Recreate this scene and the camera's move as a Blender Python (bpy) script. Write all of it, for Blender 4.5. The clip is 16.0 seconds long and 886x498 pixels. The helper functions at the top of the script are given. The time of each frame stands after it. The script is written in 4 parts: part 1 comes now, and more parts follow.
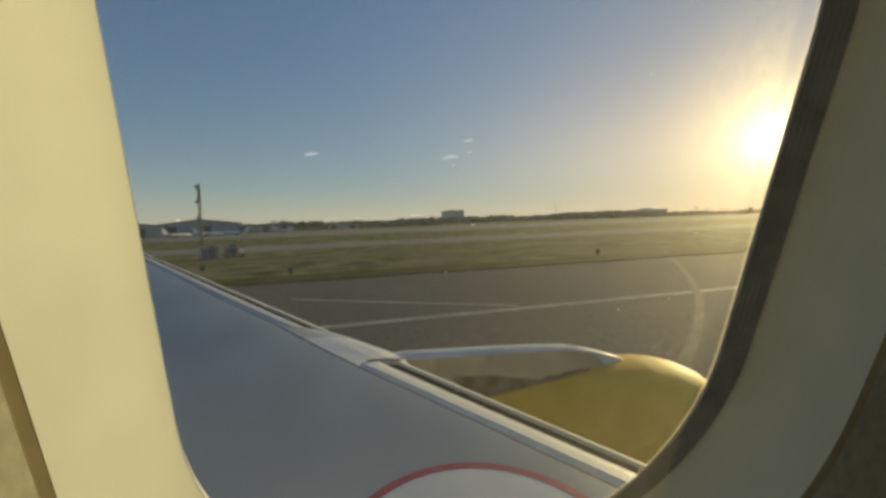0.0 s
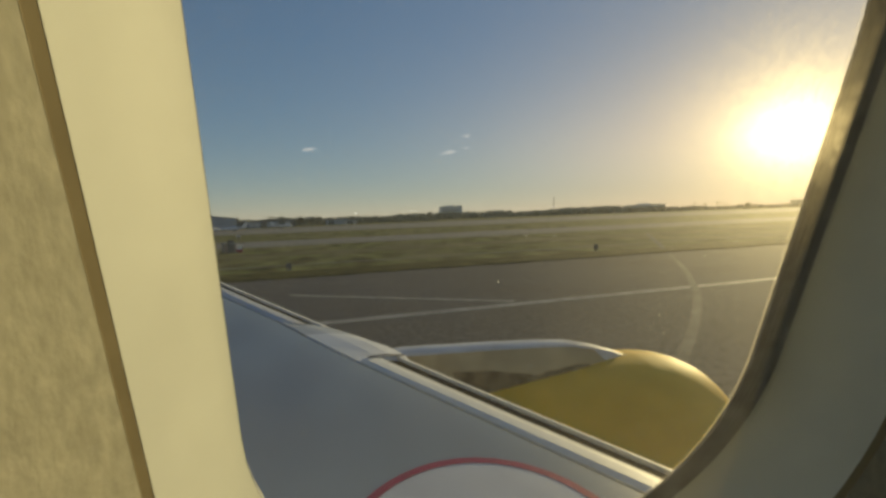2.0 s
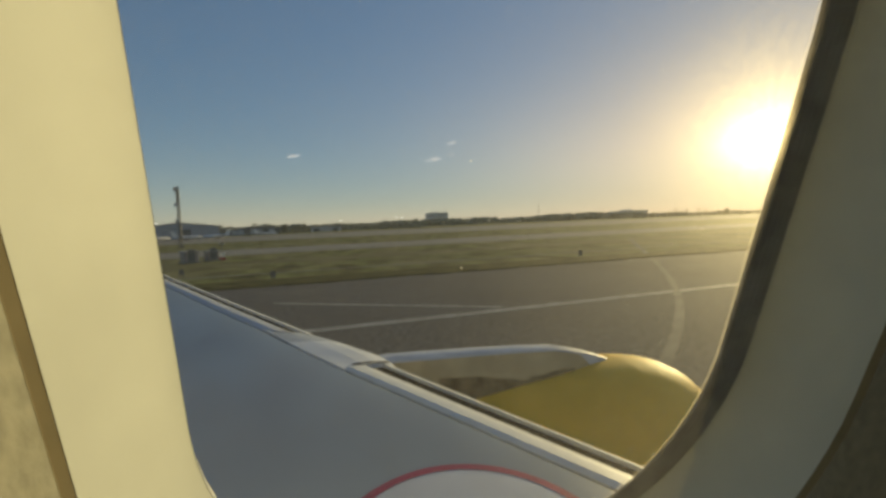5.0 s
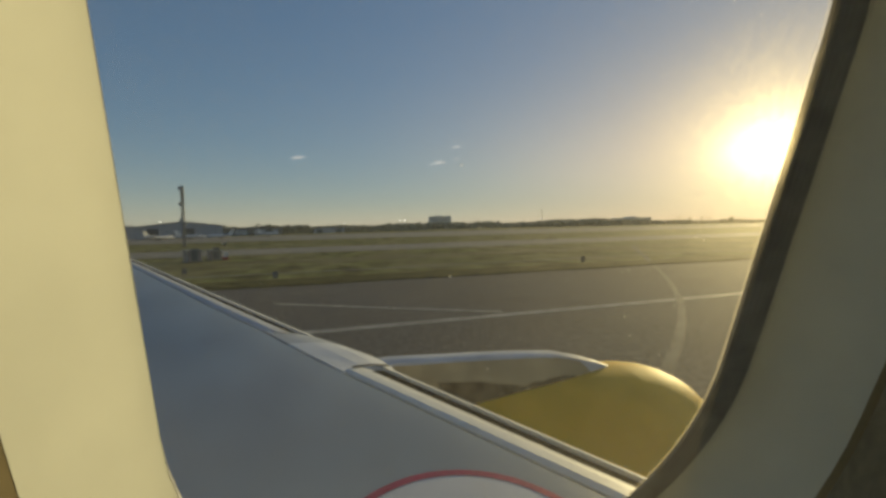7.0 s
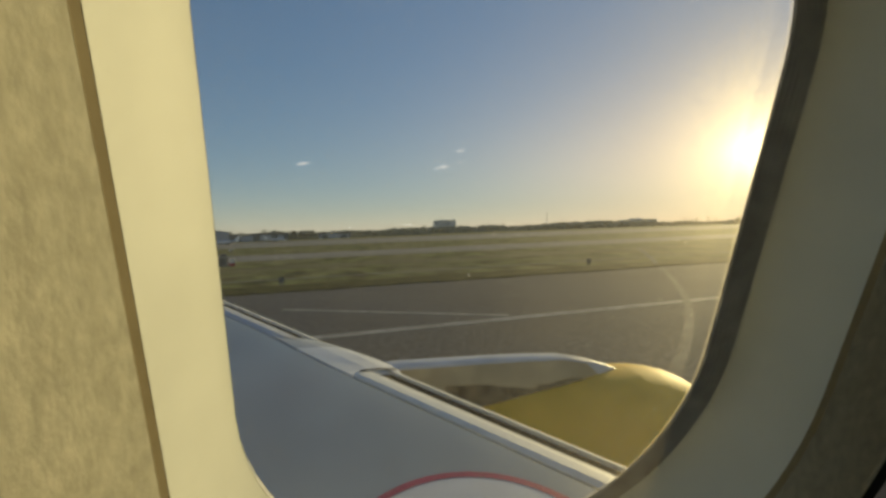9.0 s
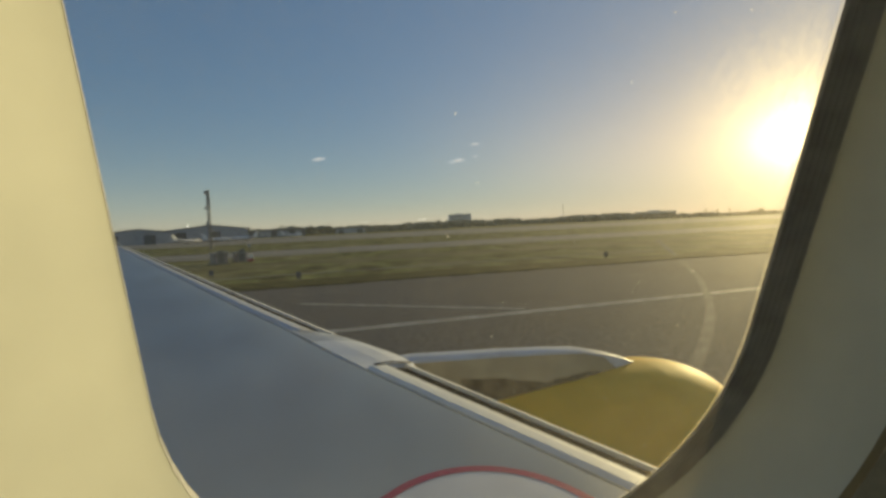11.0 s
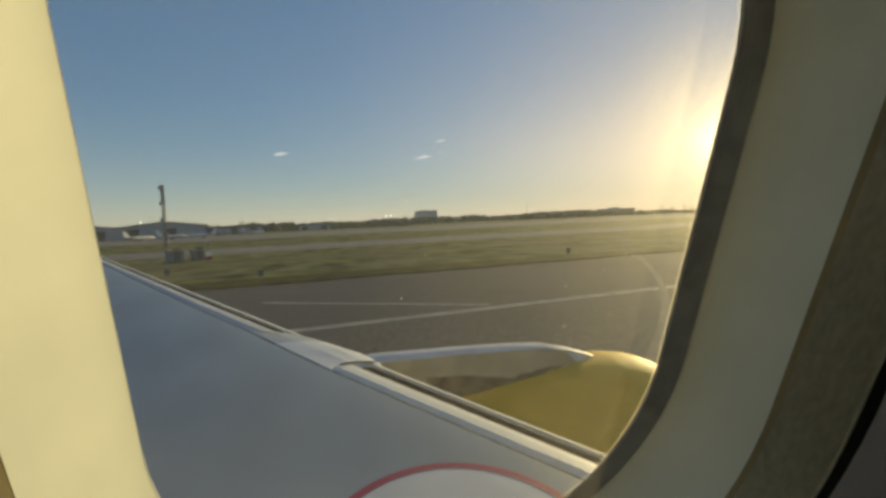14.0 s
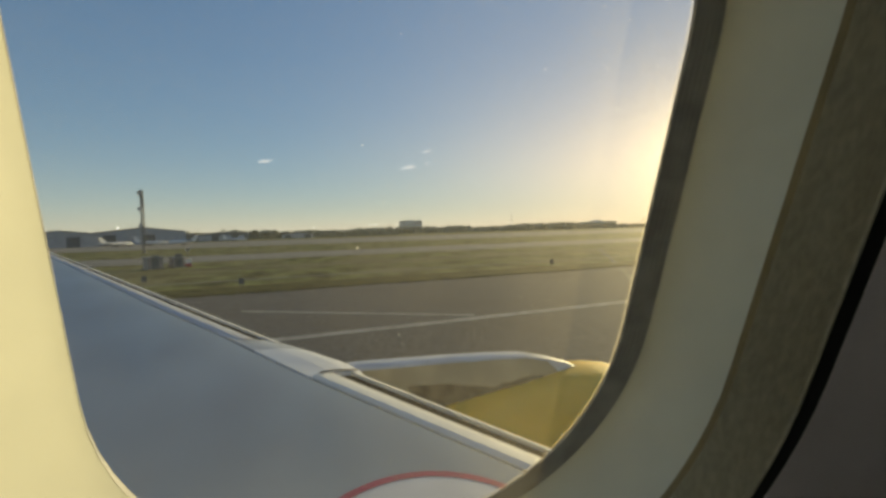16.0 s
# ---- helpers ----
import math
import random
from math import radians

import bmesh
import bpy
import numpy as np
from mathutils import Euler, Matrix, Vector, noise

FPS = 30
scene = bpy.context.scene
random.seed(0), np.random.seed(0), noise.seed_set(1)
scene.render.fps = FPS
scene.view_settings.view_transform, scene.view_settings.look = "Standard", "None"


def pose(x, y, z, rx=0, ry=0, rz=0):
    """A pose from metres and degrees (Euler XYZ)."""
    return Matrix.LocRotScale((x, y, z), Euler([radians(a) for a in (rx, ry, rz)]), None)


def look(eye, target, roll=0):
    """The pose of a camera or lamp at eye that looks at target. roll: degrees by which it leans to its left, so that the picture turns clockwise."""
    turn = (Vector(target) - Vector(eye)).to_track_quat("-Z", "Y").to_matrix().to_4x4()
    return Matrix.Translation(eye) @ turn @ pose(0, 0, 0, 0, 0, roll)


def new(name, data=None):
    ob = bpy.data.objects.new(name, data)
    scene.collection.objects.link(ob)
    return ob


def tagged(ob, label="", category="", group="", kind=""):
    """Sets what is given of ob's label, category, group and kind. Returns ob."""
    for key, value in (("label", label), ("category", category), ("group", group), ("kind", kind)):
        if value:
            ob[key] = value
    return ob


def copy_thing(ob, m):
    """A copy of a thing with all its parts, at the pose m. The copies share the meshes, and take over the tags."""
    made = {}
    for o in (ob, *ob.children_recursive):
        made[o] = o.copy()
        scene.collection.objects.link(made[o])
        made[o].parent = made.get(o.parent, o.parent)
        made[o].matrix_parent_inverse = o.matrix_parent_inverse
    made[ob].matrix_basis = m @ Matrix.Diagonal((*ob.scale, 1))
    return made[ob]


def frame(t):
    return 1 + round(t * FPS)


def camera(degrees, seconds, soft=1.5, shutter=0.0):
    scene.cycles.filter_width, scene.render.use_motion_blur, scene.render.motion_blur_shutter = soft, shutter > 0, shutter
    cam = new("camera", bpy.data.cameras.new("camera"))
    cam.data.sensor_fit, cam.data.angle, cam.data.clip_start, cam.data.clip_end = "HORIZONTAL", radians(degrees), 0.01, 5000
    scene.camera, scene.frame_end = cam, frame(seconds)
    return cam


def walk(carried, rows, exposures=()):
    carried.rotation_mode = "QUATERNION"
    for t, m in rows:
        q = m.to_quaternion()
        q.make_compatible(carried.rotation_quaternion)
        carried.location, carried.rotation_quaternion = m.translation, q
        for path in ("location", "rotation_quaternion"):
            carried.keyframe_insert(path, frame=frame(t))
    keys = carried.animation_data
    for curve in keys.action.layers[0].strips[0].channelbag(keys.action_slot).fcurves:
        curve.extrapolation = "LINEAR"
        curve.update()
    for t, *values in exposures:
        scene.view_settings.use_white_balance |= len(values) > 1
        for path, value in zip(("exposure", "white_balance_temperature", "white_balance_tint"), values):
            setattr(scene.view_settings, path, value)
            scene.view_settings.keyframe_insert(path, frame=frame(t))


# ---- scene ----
# A seat by the wing of an airliner on a runway: x forward, y outboard through the window, z up from the ground.

# ---- camera ----
cam = camera(90.0, 16.0, soft=3.3)
PATH = [
    (0.0, 0.0053, -0.0089, 4.5510, 86.47, 1.99, -16.31),
    (0.5, -0.0082, -0.0342, 4.5668, 86.65, 2.17, -16.47),
    (1.0, -0.0016, -0.0130, 4.5461, 86.58, 2.17, -16.17),
    (1.5, -0.0055, -0.0096, 4.5633, 85.99, 1.86, -16.24),
    (2.0, -0.0160, -0.0064, 4.5577, 85.89, 2.07, -16.56),
    (2.5, -0.0013, 0.0246, 4.5392, 85.64, 1.96, -16.14),
    (3.0, -0.0079, 0.0098, 4.5679, 85.60, 2.36, -16.44),
    (3.5, -0.0127, 0.0021, 4.5555, 85.98, 2.53, -16.90),
    (4.0, -0.0045, -0.0074, 4.5421, 86.50, 2.57, -17.56),
    (4.5, -0.0067, -0.0060, 4.5483, 86.61, 2.52, -18.15),
    (7.0, 0.0010, 0.0000, 4.5500, 87.15, 1.25, -18.00),
    (7.5, -0.0096, 0.0033, 4.5341, 87.59, 0.98, -17.67),
    (8.0, -0.0174, -0.0256, 4.5474, 87.91, 1.13, -17.82),
    (8.5, -0.0179, -0.0327, 4.5534, 87.84, 1.53, -17.78),
    (11.0, 0.0109, 0.0055, 4.5356, 86.99, 2.45, -15.40),
    (11.5, -0.0139, -0.0125, 4.5515, 88.05, 1.05, -15.86),
    (12.0, -0.0140, -0.0037, 4.5533, 88.58, 1.13, -15.30),
    (12.5, -0.0007, -0.0017, 4.5788, 87.84, 1.47, -14.76),
    (13.0, -0.0055, 0.0128, 4.5501, 87.46, 1.81, -15.82),
    (13.5, 0.0018, 0.0093, 4.5339, 86.94, 2.19, -17.67),
    (14.0, 0.0094, -0.0229, 4.5628, 86.36, 2.43, -19.77),
    (14.5, 0.0036, -0.0244, 4.5641, 86.39, 2.22, -20.75),
    (15.0, 0.0095, -0.0203, 4.5682, 86.59, 1.85, -20.85),
    (15.5, 0.0046, -0.0041, 4.5547, 87.00, 1.63, -21.24),
    (16.0, 0.0190, -0.0259, 4.5379, 87.62, 1.58, -21.74),
]
EXPOSURE = [(0.0, 0.12), (1.0, 0.2), (1.5, 0.1), (2.0, -0.02), (2.5, -0.22), (3.5, -0.06), (4.0, 0.1), (4.5, 0.12), (7.0, 0.0), (8.0, 0.06), (8.5, 0.16), (11.0, 0.16), (11.5, -0.02), (12.0, 0.04), (12.5, -0.16), (13.0, -0.22), (13.5, -0.04), (14.0, 0.3), (14.5, 0.4), (15.5, 0.3), (16.0, 0.46)]
walk(cam, [(t, pose(x, y, z, rx, ry, rz)) for t, x, y, z, rx, ry, rz in PATH],
     exposures=[(t, stops, 6950.0, 8.0) for t, stops in EXPOSURE])

# ---- light ----
SUN_AZ, SUN_EL = 53.6, 7.3
SUN_DIR = Vector((math.sin(radians(SUN_AZ)) * math.cos(radians(SUN_EL)),
                  math.cos(radians(SUN_AZ)) * math.cos(radians(SUN_EL)), math.sin(radians(SUN_EL))))


def build_world():
    world = bpy.data.worlds.new("evening_sky")
    scene.world = world
    world.use_nodes = True
    nt = world.node_tree
    nt.nodes.clear()
    out = nt.nodes.new("ShaderNodeOutputWorld")
    sky = nt.nodes.new("ShaderNodeTexSky")
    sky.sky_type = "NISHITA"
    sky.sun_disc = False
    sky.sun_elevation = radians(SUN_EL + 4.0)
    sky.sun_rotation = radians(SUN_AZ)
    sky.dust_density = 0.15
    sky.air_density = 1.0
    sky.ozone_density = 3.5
    bg = nt.nodes.new("ShaderNodeBackground")
    # thick evening haze evens out the brightest part of the sky: c / (1 + k g + l c)
    sep = nt.nodes.new("ShaderNodeSeparateColor")
    nt.links.new(sky.outputs["Color"], sep.inputs[0])
    even = nt.nodes.new("ShaderNodeMath")
    even.operation = "MULTIPLY_ADD"
    even.inputs[1].default_value = 0.30
    even.inputs[2].default_value = 1.0
    nt.links.new(sep.outputs["Green"], even.inputs[0])
    under = nt.nodes.new("ShaderNodeVectorMath")
    under.operation = "MULTIPLY_ADD"
    under.inputs[1].default_value = (0.06, 0.06, 0.06)
    nt.links.new(sky.outputs["Color"], under.inputs[0])
    nt.links.new(even.outputs[0], under.inputs[2])
    div = nt.nodes.new("ShaderNodeVectorMath")
    div.operation = "DIVIDE"
    nt.links.new(sky.outputs["Color"], div.inputs[0])
    nt.links.new(under.outputs[0], div.inputs[1])
    nt.links.new(div.outputs[0], bg.inputs["Color"])
    bg.inputs["Strength"].default_value = 0.155
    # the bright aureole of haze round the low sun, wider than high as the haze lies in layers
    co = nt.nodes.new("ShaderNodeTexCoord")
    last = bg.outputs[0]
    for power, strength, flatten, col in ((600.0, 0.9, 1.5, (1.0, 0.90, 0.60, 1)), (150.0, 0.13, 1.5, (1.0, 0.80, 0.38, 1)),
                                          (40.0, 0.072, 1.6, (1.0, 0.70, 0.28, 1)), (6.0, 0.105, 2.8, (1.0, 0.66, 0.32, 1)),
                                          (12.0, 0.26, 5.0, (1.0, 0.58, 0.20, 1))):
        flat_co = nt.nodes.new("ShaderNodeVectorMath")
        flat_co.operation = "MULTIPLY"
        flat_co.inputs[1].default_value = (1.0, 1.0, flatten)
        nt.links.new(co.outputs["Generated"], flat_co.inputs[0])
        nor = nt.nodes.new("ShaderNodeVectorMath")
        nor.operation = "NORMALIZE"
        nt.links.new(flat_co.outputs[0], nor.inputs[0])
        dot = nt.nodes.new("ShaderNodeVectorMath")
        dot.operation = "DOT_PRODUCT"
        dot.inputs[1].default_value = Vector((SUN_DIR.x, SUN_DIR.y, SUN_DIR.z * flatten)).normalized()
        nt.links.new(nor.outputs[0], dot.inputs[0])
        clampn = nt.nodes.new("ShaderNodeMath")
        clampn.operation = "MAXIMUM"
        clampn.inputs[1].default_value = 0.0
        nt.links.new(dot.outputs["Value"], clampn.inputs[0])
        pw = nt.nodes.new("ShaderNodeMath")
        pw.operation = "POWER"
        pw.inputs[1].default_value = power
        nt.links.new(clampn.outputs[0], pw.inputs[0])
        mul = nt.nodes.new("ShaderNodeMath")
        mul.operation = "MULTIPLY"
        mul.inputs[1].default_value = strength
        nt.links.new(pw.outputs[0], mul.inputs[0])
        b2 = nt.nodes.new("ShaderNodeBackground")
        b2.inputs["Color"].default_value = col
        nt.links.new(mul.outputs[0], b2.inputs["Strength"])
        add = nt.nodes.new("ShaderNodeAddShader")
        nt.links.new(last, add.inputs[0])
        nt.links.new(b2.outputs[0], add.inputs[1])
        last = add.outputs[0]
    # pale haze lying along the horizon
    sep_z = nt.nodes.new("ShaderNodeSeparateXYZ")
    nt.links.new(co.outputs["Generated"], sep_z.inputs[0])
    low = nt.nodes.new("ShaderNodeMath")
    low.operation = "SUBTRACT"
    low.use_clamp = True
    low.inputs[0].default_value = 1.0
    nt.links.new(sep_z.outputs["Z"], low.inputs[1])
    band = nt.nodes.new("ShaderNodeMath")
    band.operation = "POWER"
    band.inputs[1].default_value = 10.0
    nt.links.new(low.outputs[0], band.inputs[0])
    amount = nt.nodes.new("ShaderNodeMath")
    amount.operation = "MULTIPLY"
    amount.inputs[1].default_value = 0.19
    nt.links.new(band.outputs[0], amount.inputs[0])
    mist = nt.nodes.new("ShaderNodeBackground")
    mist.inputs["Color"].default_value = (0.93, 0.89, 0.93, 1)
    nt.links.new(amount.outputs[0], mist.inputs["Strength"])
    add = nt.nodes.new("ShaderNodeAddShader")
    nt.links.new(last, add.inputs[0])
    nt.links.new(mist.outputs[0], add.inputs[1])
    nt.links.new(add.outputs[0], out.inputs["Surface"])


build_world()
sun_data = bpy.data.lights.new("sun", "SUN")
sun_data.energy = 3.7
sun_data.angle = radians(0.6)
sun_data.color = (1.0, 0.82, 0.42)
sun = new("sun", sun_data)
sun.matrix_world = look(Vector((math.sin(radians(SUN_AZ + 1.7)), math.cos(radians(SUN_AZ + 1.7)), math.tan(radians(SUN_EL)))) * 50, (0, 0, 0))


# ---- materials ----
def material(name, base, rough=0.6, metal=0.0, vary=0.12, scale=4.0, bump=0.0, bump_scale=60.0, stain=0.0,
             stain_scale=1.0, stain_col=None, coat=0.0, spec=0.5, stretch=(1, 1, 1)):
    """A worn surface: fine grain and larger stains over one base colour, with slight relief."""
    m = bpy.data.materials.new(name)
    m.use_nodes = True
    nt = m.node_tree
    b = nt.nodes["Principled BSDF"]
    co = nt.nodes.new("ShaderNodeTexCoord")
    mp = nt.nodes.new("ShaderNodeMapping")
    mp.inputs["Scale"].default_value = stretch
    nt.links.new(co.outputs["Object"], mp.inputs["Vector"])
    n1 = nt.nodes.new("ShaderNodeTexNoise")
    n1.inputs["Scale"].default_value = scale
    n1.inputs["Detail"].default_value = 6.0
    nt.links.new(mp.outputs[0], n1.inputs["Vector"])
    lo = [max(0.0, c * (1 - vary)) for c in base]
    hi = [min(1.0, c * (1 + vary)) for c in base]
    ramp = nt.nodes.new("ShaderNodeMix")
    ramp.data_type = "RGBA"
    ramp.inputs["A"].default_value = (*lo, 1)
    ramp.inputs["B"].default_value = (*hi, 1)
    con = nt.nodes.new("ShaderNodeMapRange")
    con.inputs["From Min"].default_value = 0.34
    con.inputs["From Max"].default_value = 0.66
    nt.links.new(n1.outputs["Fac"], con.inputs["Value"])
    nt.links.new(con.outputs[0], ramp.inputs["Factor"])
    colour = ramp.outputs["Result"]
    if stain > 0:
        n2 = nt.nodes.new("ShaderNodeTexNoise")
        n2.inputs["Scale"].default_value = stain_scale
        n2.inputs["Detail"].default_value = 4.0
        nt.links.new(mp.outputs[0], n2.inputs["Vector"])
        cr = nt.nodes.new("ShaderNodeMapRange")
        cr.inputs["From Min"].default_value = 0.45
        cr.inputs["From Max"].default_value = 0.7
        cr.inputs["To Max"].default_value = stain
        nt.links.new(n2.outputs["Fac"], cr.inputs["Value"])
        mx = nt.nodes.new("ShaderNodeMix")
        mx.data_type = "RGBA"
        mx.inputs["B"].default_value = (*(stain_col or [c * 0.5 for c in base]), 1)
        nt.links.new(colour, mx.inputs["A"])
        nt.links.new(cr.outputs[0], mx.inputs["Factor"])
        colour = mx.outputs["Result"]
    nt.links.new(colour, b.inputs["Base Color"])
    b.inputs["Roughness"].default_value = rough
    b.inputs["Metallic"].default_value = metal
    b.inputs["Coat Weight"].default_value = coat
    b.inputs["Specular IOR Level"].default_value = spec
    if bump > 0:
        n3 = nt.nodes.new("ShaderNodeTexNoise")
        n3.inputs["Scale"].default_value = bump_scale
        n3.inputs["Detail"].default_value = 5.0
        nt.links.new(mp.outputs[0], n3.inputs["Vector"])
        bp = nt.nodes.new("ShaderNodeBump")
        bp.inputs["Strength"].default_value = bump
        bp.inputs["Distance"].default_value = 0.01
        nt.links.new(n3.outputs["Fac"], bp.inputs["Height"])
        nt.links.new(bp.outputs[0], b.inputs["Normal"])
    return m


M_PLASTIC = material("cabin_plastic", (0.585, 0.612, 0.560), 0.6, spec=0.15, vary=0.04, scale=30, bump=0.02, bump_scale=900)
M_LINER = material("cabin_liner", (0.445, 0.432, 0.338), 0.75, spec=0.15, vary=0.13, scale=260, bump=0.05, bump_scale=420, stain=0.45, stain_scale=150, stain_col=(0.33, 0.315, 0.235), stretch=(1.6, 0.6, 1))
M_RUBBER = material("window_seal_rubber", (0.36, 0.365, 0.37), 0.6, vary=0.2, scale=60, bump=0.05, bump_scale=400)
M_DARK = material("dark_gap", (0.02, 0.02, 0.02), 0.8, vary=0.2, scale=20)
M_GROOVE_TAN = material("groove_shade_plastic", (0.26, 0.215, 0.125), 0.85, spec=0.15, vary=0.15, scale=30)
M_CABIN = material("cabin_lining", (0.86, 0.81, 0.77), 0.7, vary=0.06, scale=6)
M_CARPET = material("cabin_carpet", (0.05, 0.06, 0.09), 0.95, vary=0.3, scale=80)
M_SKIN = material("fuselage_skin", (0.78, 0.77, 0.74), 0.35, vary=0.05, scale=3)
M_WING = material("wing_grey_paint", (0.28, 0.312, 0.328), 0.38, vary=0.10, scale=1.6, stain=0.5, stain_scale=0.9, stain_col=(0.225, 0.235, 0.25), bump=0.01, bump_scale=40, stretch=(1.0, 0.5, 1))
M_WHITE = material("white_aircraft_paint", (0.80, 0.79, 0.76), 0.28, vary=0.05, scale=5, stain=0.15, stain_scale=3)
M_SLAT = material("slat_white_paint", (0.70, 0.68, 0.62), 0.5, vary=0.05, scale=6, stain=0.15, stain_scale=2.5)
M_SLAT_GREY = material("slat_grey_paint", (0.50, 0.49, 0.49), 0.5, vary=0.06, scale=6, stain=0.2, stain_scale=2.5)
M_FAIRING = material("fairing_grey_paint", (0.66, 0.66, 0.66), 0.45, vary=0.06, scale=5, stain=0.2, stain_scale=2.5)
M_TOE = material("fairing_toe_paint", (0.40, 0.41, 0.42), 0.45, vary=0.06, scale=5, stain=0.2, stain_scale=2.5)
M_GROOVE = material("slat_groove", (0.030, 0.027, 0.021), 0.95, spec=0.05, vary=0.2, scale=8)
M_RED = material("red_marking_paint", (0.34, 0.04, 0.085), 0.5, vary=0.12, scale=9)
M_PALE = material("pale_wing_paint", (0.60, 0.60, 0.60), 0.4, vary=0.06, scale=4)
M_YELLOW = material("yellow_cowl_paint", (0.81, 0.48, 0.055), 0.6, spec=0.2, vary=0.07, scale=2.5, stain=0.35, stain_scale=1.2, stain_col=(0.64, 0.34, 0.03))
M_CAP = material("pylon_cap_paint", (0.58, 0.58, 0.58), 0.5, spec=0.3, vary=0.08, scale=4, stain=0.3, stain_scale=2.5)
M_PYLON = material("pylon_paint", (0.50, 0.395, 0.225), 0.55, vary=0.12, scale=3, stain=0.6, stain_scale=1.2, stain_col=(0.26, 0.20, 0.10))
M_SOOT_SHADE = material("soot_and_shade_paint", (0.22, 0.165, 0.095), 0.6, spec=0.2, vary=0.35, scale=7, stain=0.5, stain_scale=3.5, stain_col=(0.22, 0.17, 0.10))
M_ASPHALT = material("runway_asphalt", (0.108, 0.104, 0.099), 0.9, spec=0.25, vary=0.33, scale=5.0, stain=0.5, stain_scale=0.16, stain_col=(0.072, 0.068, 0.063), bump=0.04, bump_scale=90, stretch=(0.8, 0.8, 1))
M_CONCRETE = material("pale_concrete", (0.20, 0.185, 0.155), 0.9, vary=0.2, scale=0.3, stain=0.3, stain_scale=0.04, stretch=(0.2, 1, 1))
M_LINE = material("worn_white_line", (0.36, 0.335, 0.285), 0.8, vary=0.25, scale=1.2, stain=0.5, stain_scale=0.5, stain_col=(0.2, 0.18, 0.15))
M_FADED = material("faded_line_paint", (0.14, 0.132, 0.114), 0.85, vary=0.35, scale=1.0, stain=0.7, stain_scale=0.5, stain_col=(0.10, 0.095, 0.08))
M_DRY = material("dry_mown_grass", (0.20, 0.175, 0.085), 0.95, spec=0.1, vary=0.35, scale=0.25, stain=0.6, stain_scale=0.07, stain_col=(0.14, 0.14, 0.05), stretch=(0.4, 1, 1))
M_GRASS = material("airfield_grass", (0.145, 0.146, 0.048), 0.95, spec=0.1, vary=0.65, scale=0.30, stain=0.9, stain_scale=0.09, stain_col=(0.26, 0.22, 0.11), stretch=(1, 0.5, 1))
# darker than the field: the shadow at the grass edge is in this green
M_VERGE_SHADE = material("shaded_verge_grass", (0.075, 0.072, 0.022), 0.95, spec=0.1, vary=0.7, scale=1.2, stain=0.5, stain_scale=0.2, stretch=(0.4, 1, 1))
M_FOREST = material("far_foliage", (0.11, 0.12, 0.085), 0.95, vary=0.5, scale=0.3)
M_TRUNK = material("palm_trunk", (0.12, 0.10, 0.08), 0.9, vary=0.3, scale=2)
M_FROND = material("palm_frond", (0.05, 0.07, 0.03), 0.8, vary=0.4, scale=2)
M_WALL = material("building_render", (0.78, 0.77, 0.75), 0.85, vary=0.08, scale=0.2)
M_HANGAR = material("hangar_cladding", (0.42, 0.43, 0.44), 0.7, vary=0.12, scale=0.3)
M_HANGAR_DARK = material("hangar_dark_cladding", (0.15, 0.16, 0.16), 0.8, vary=0.15, scale=0.3)
M_ROOF = material("sheet_roof", (0.30, 0.31, 0.32), 0.6, vary=0.1, scale=0.2)
M_WINDOW = material("far_window_glass", (0.05, 0.06, 0.07), 0.2, vary=0.1, scale=0.4)
M_STEEL = material("galvanised_steel", (0.20, 0.20, 0.20), 0.6, metal=0.2, vary=0.1, scale=3)
M_SHELTER = material("shelter_paint", (0.30, 0.27, 0.25), 0.7, vary=0.1, scale=1)
M_CLOUD = bpy.data.materials.new("self_lit_cloud")


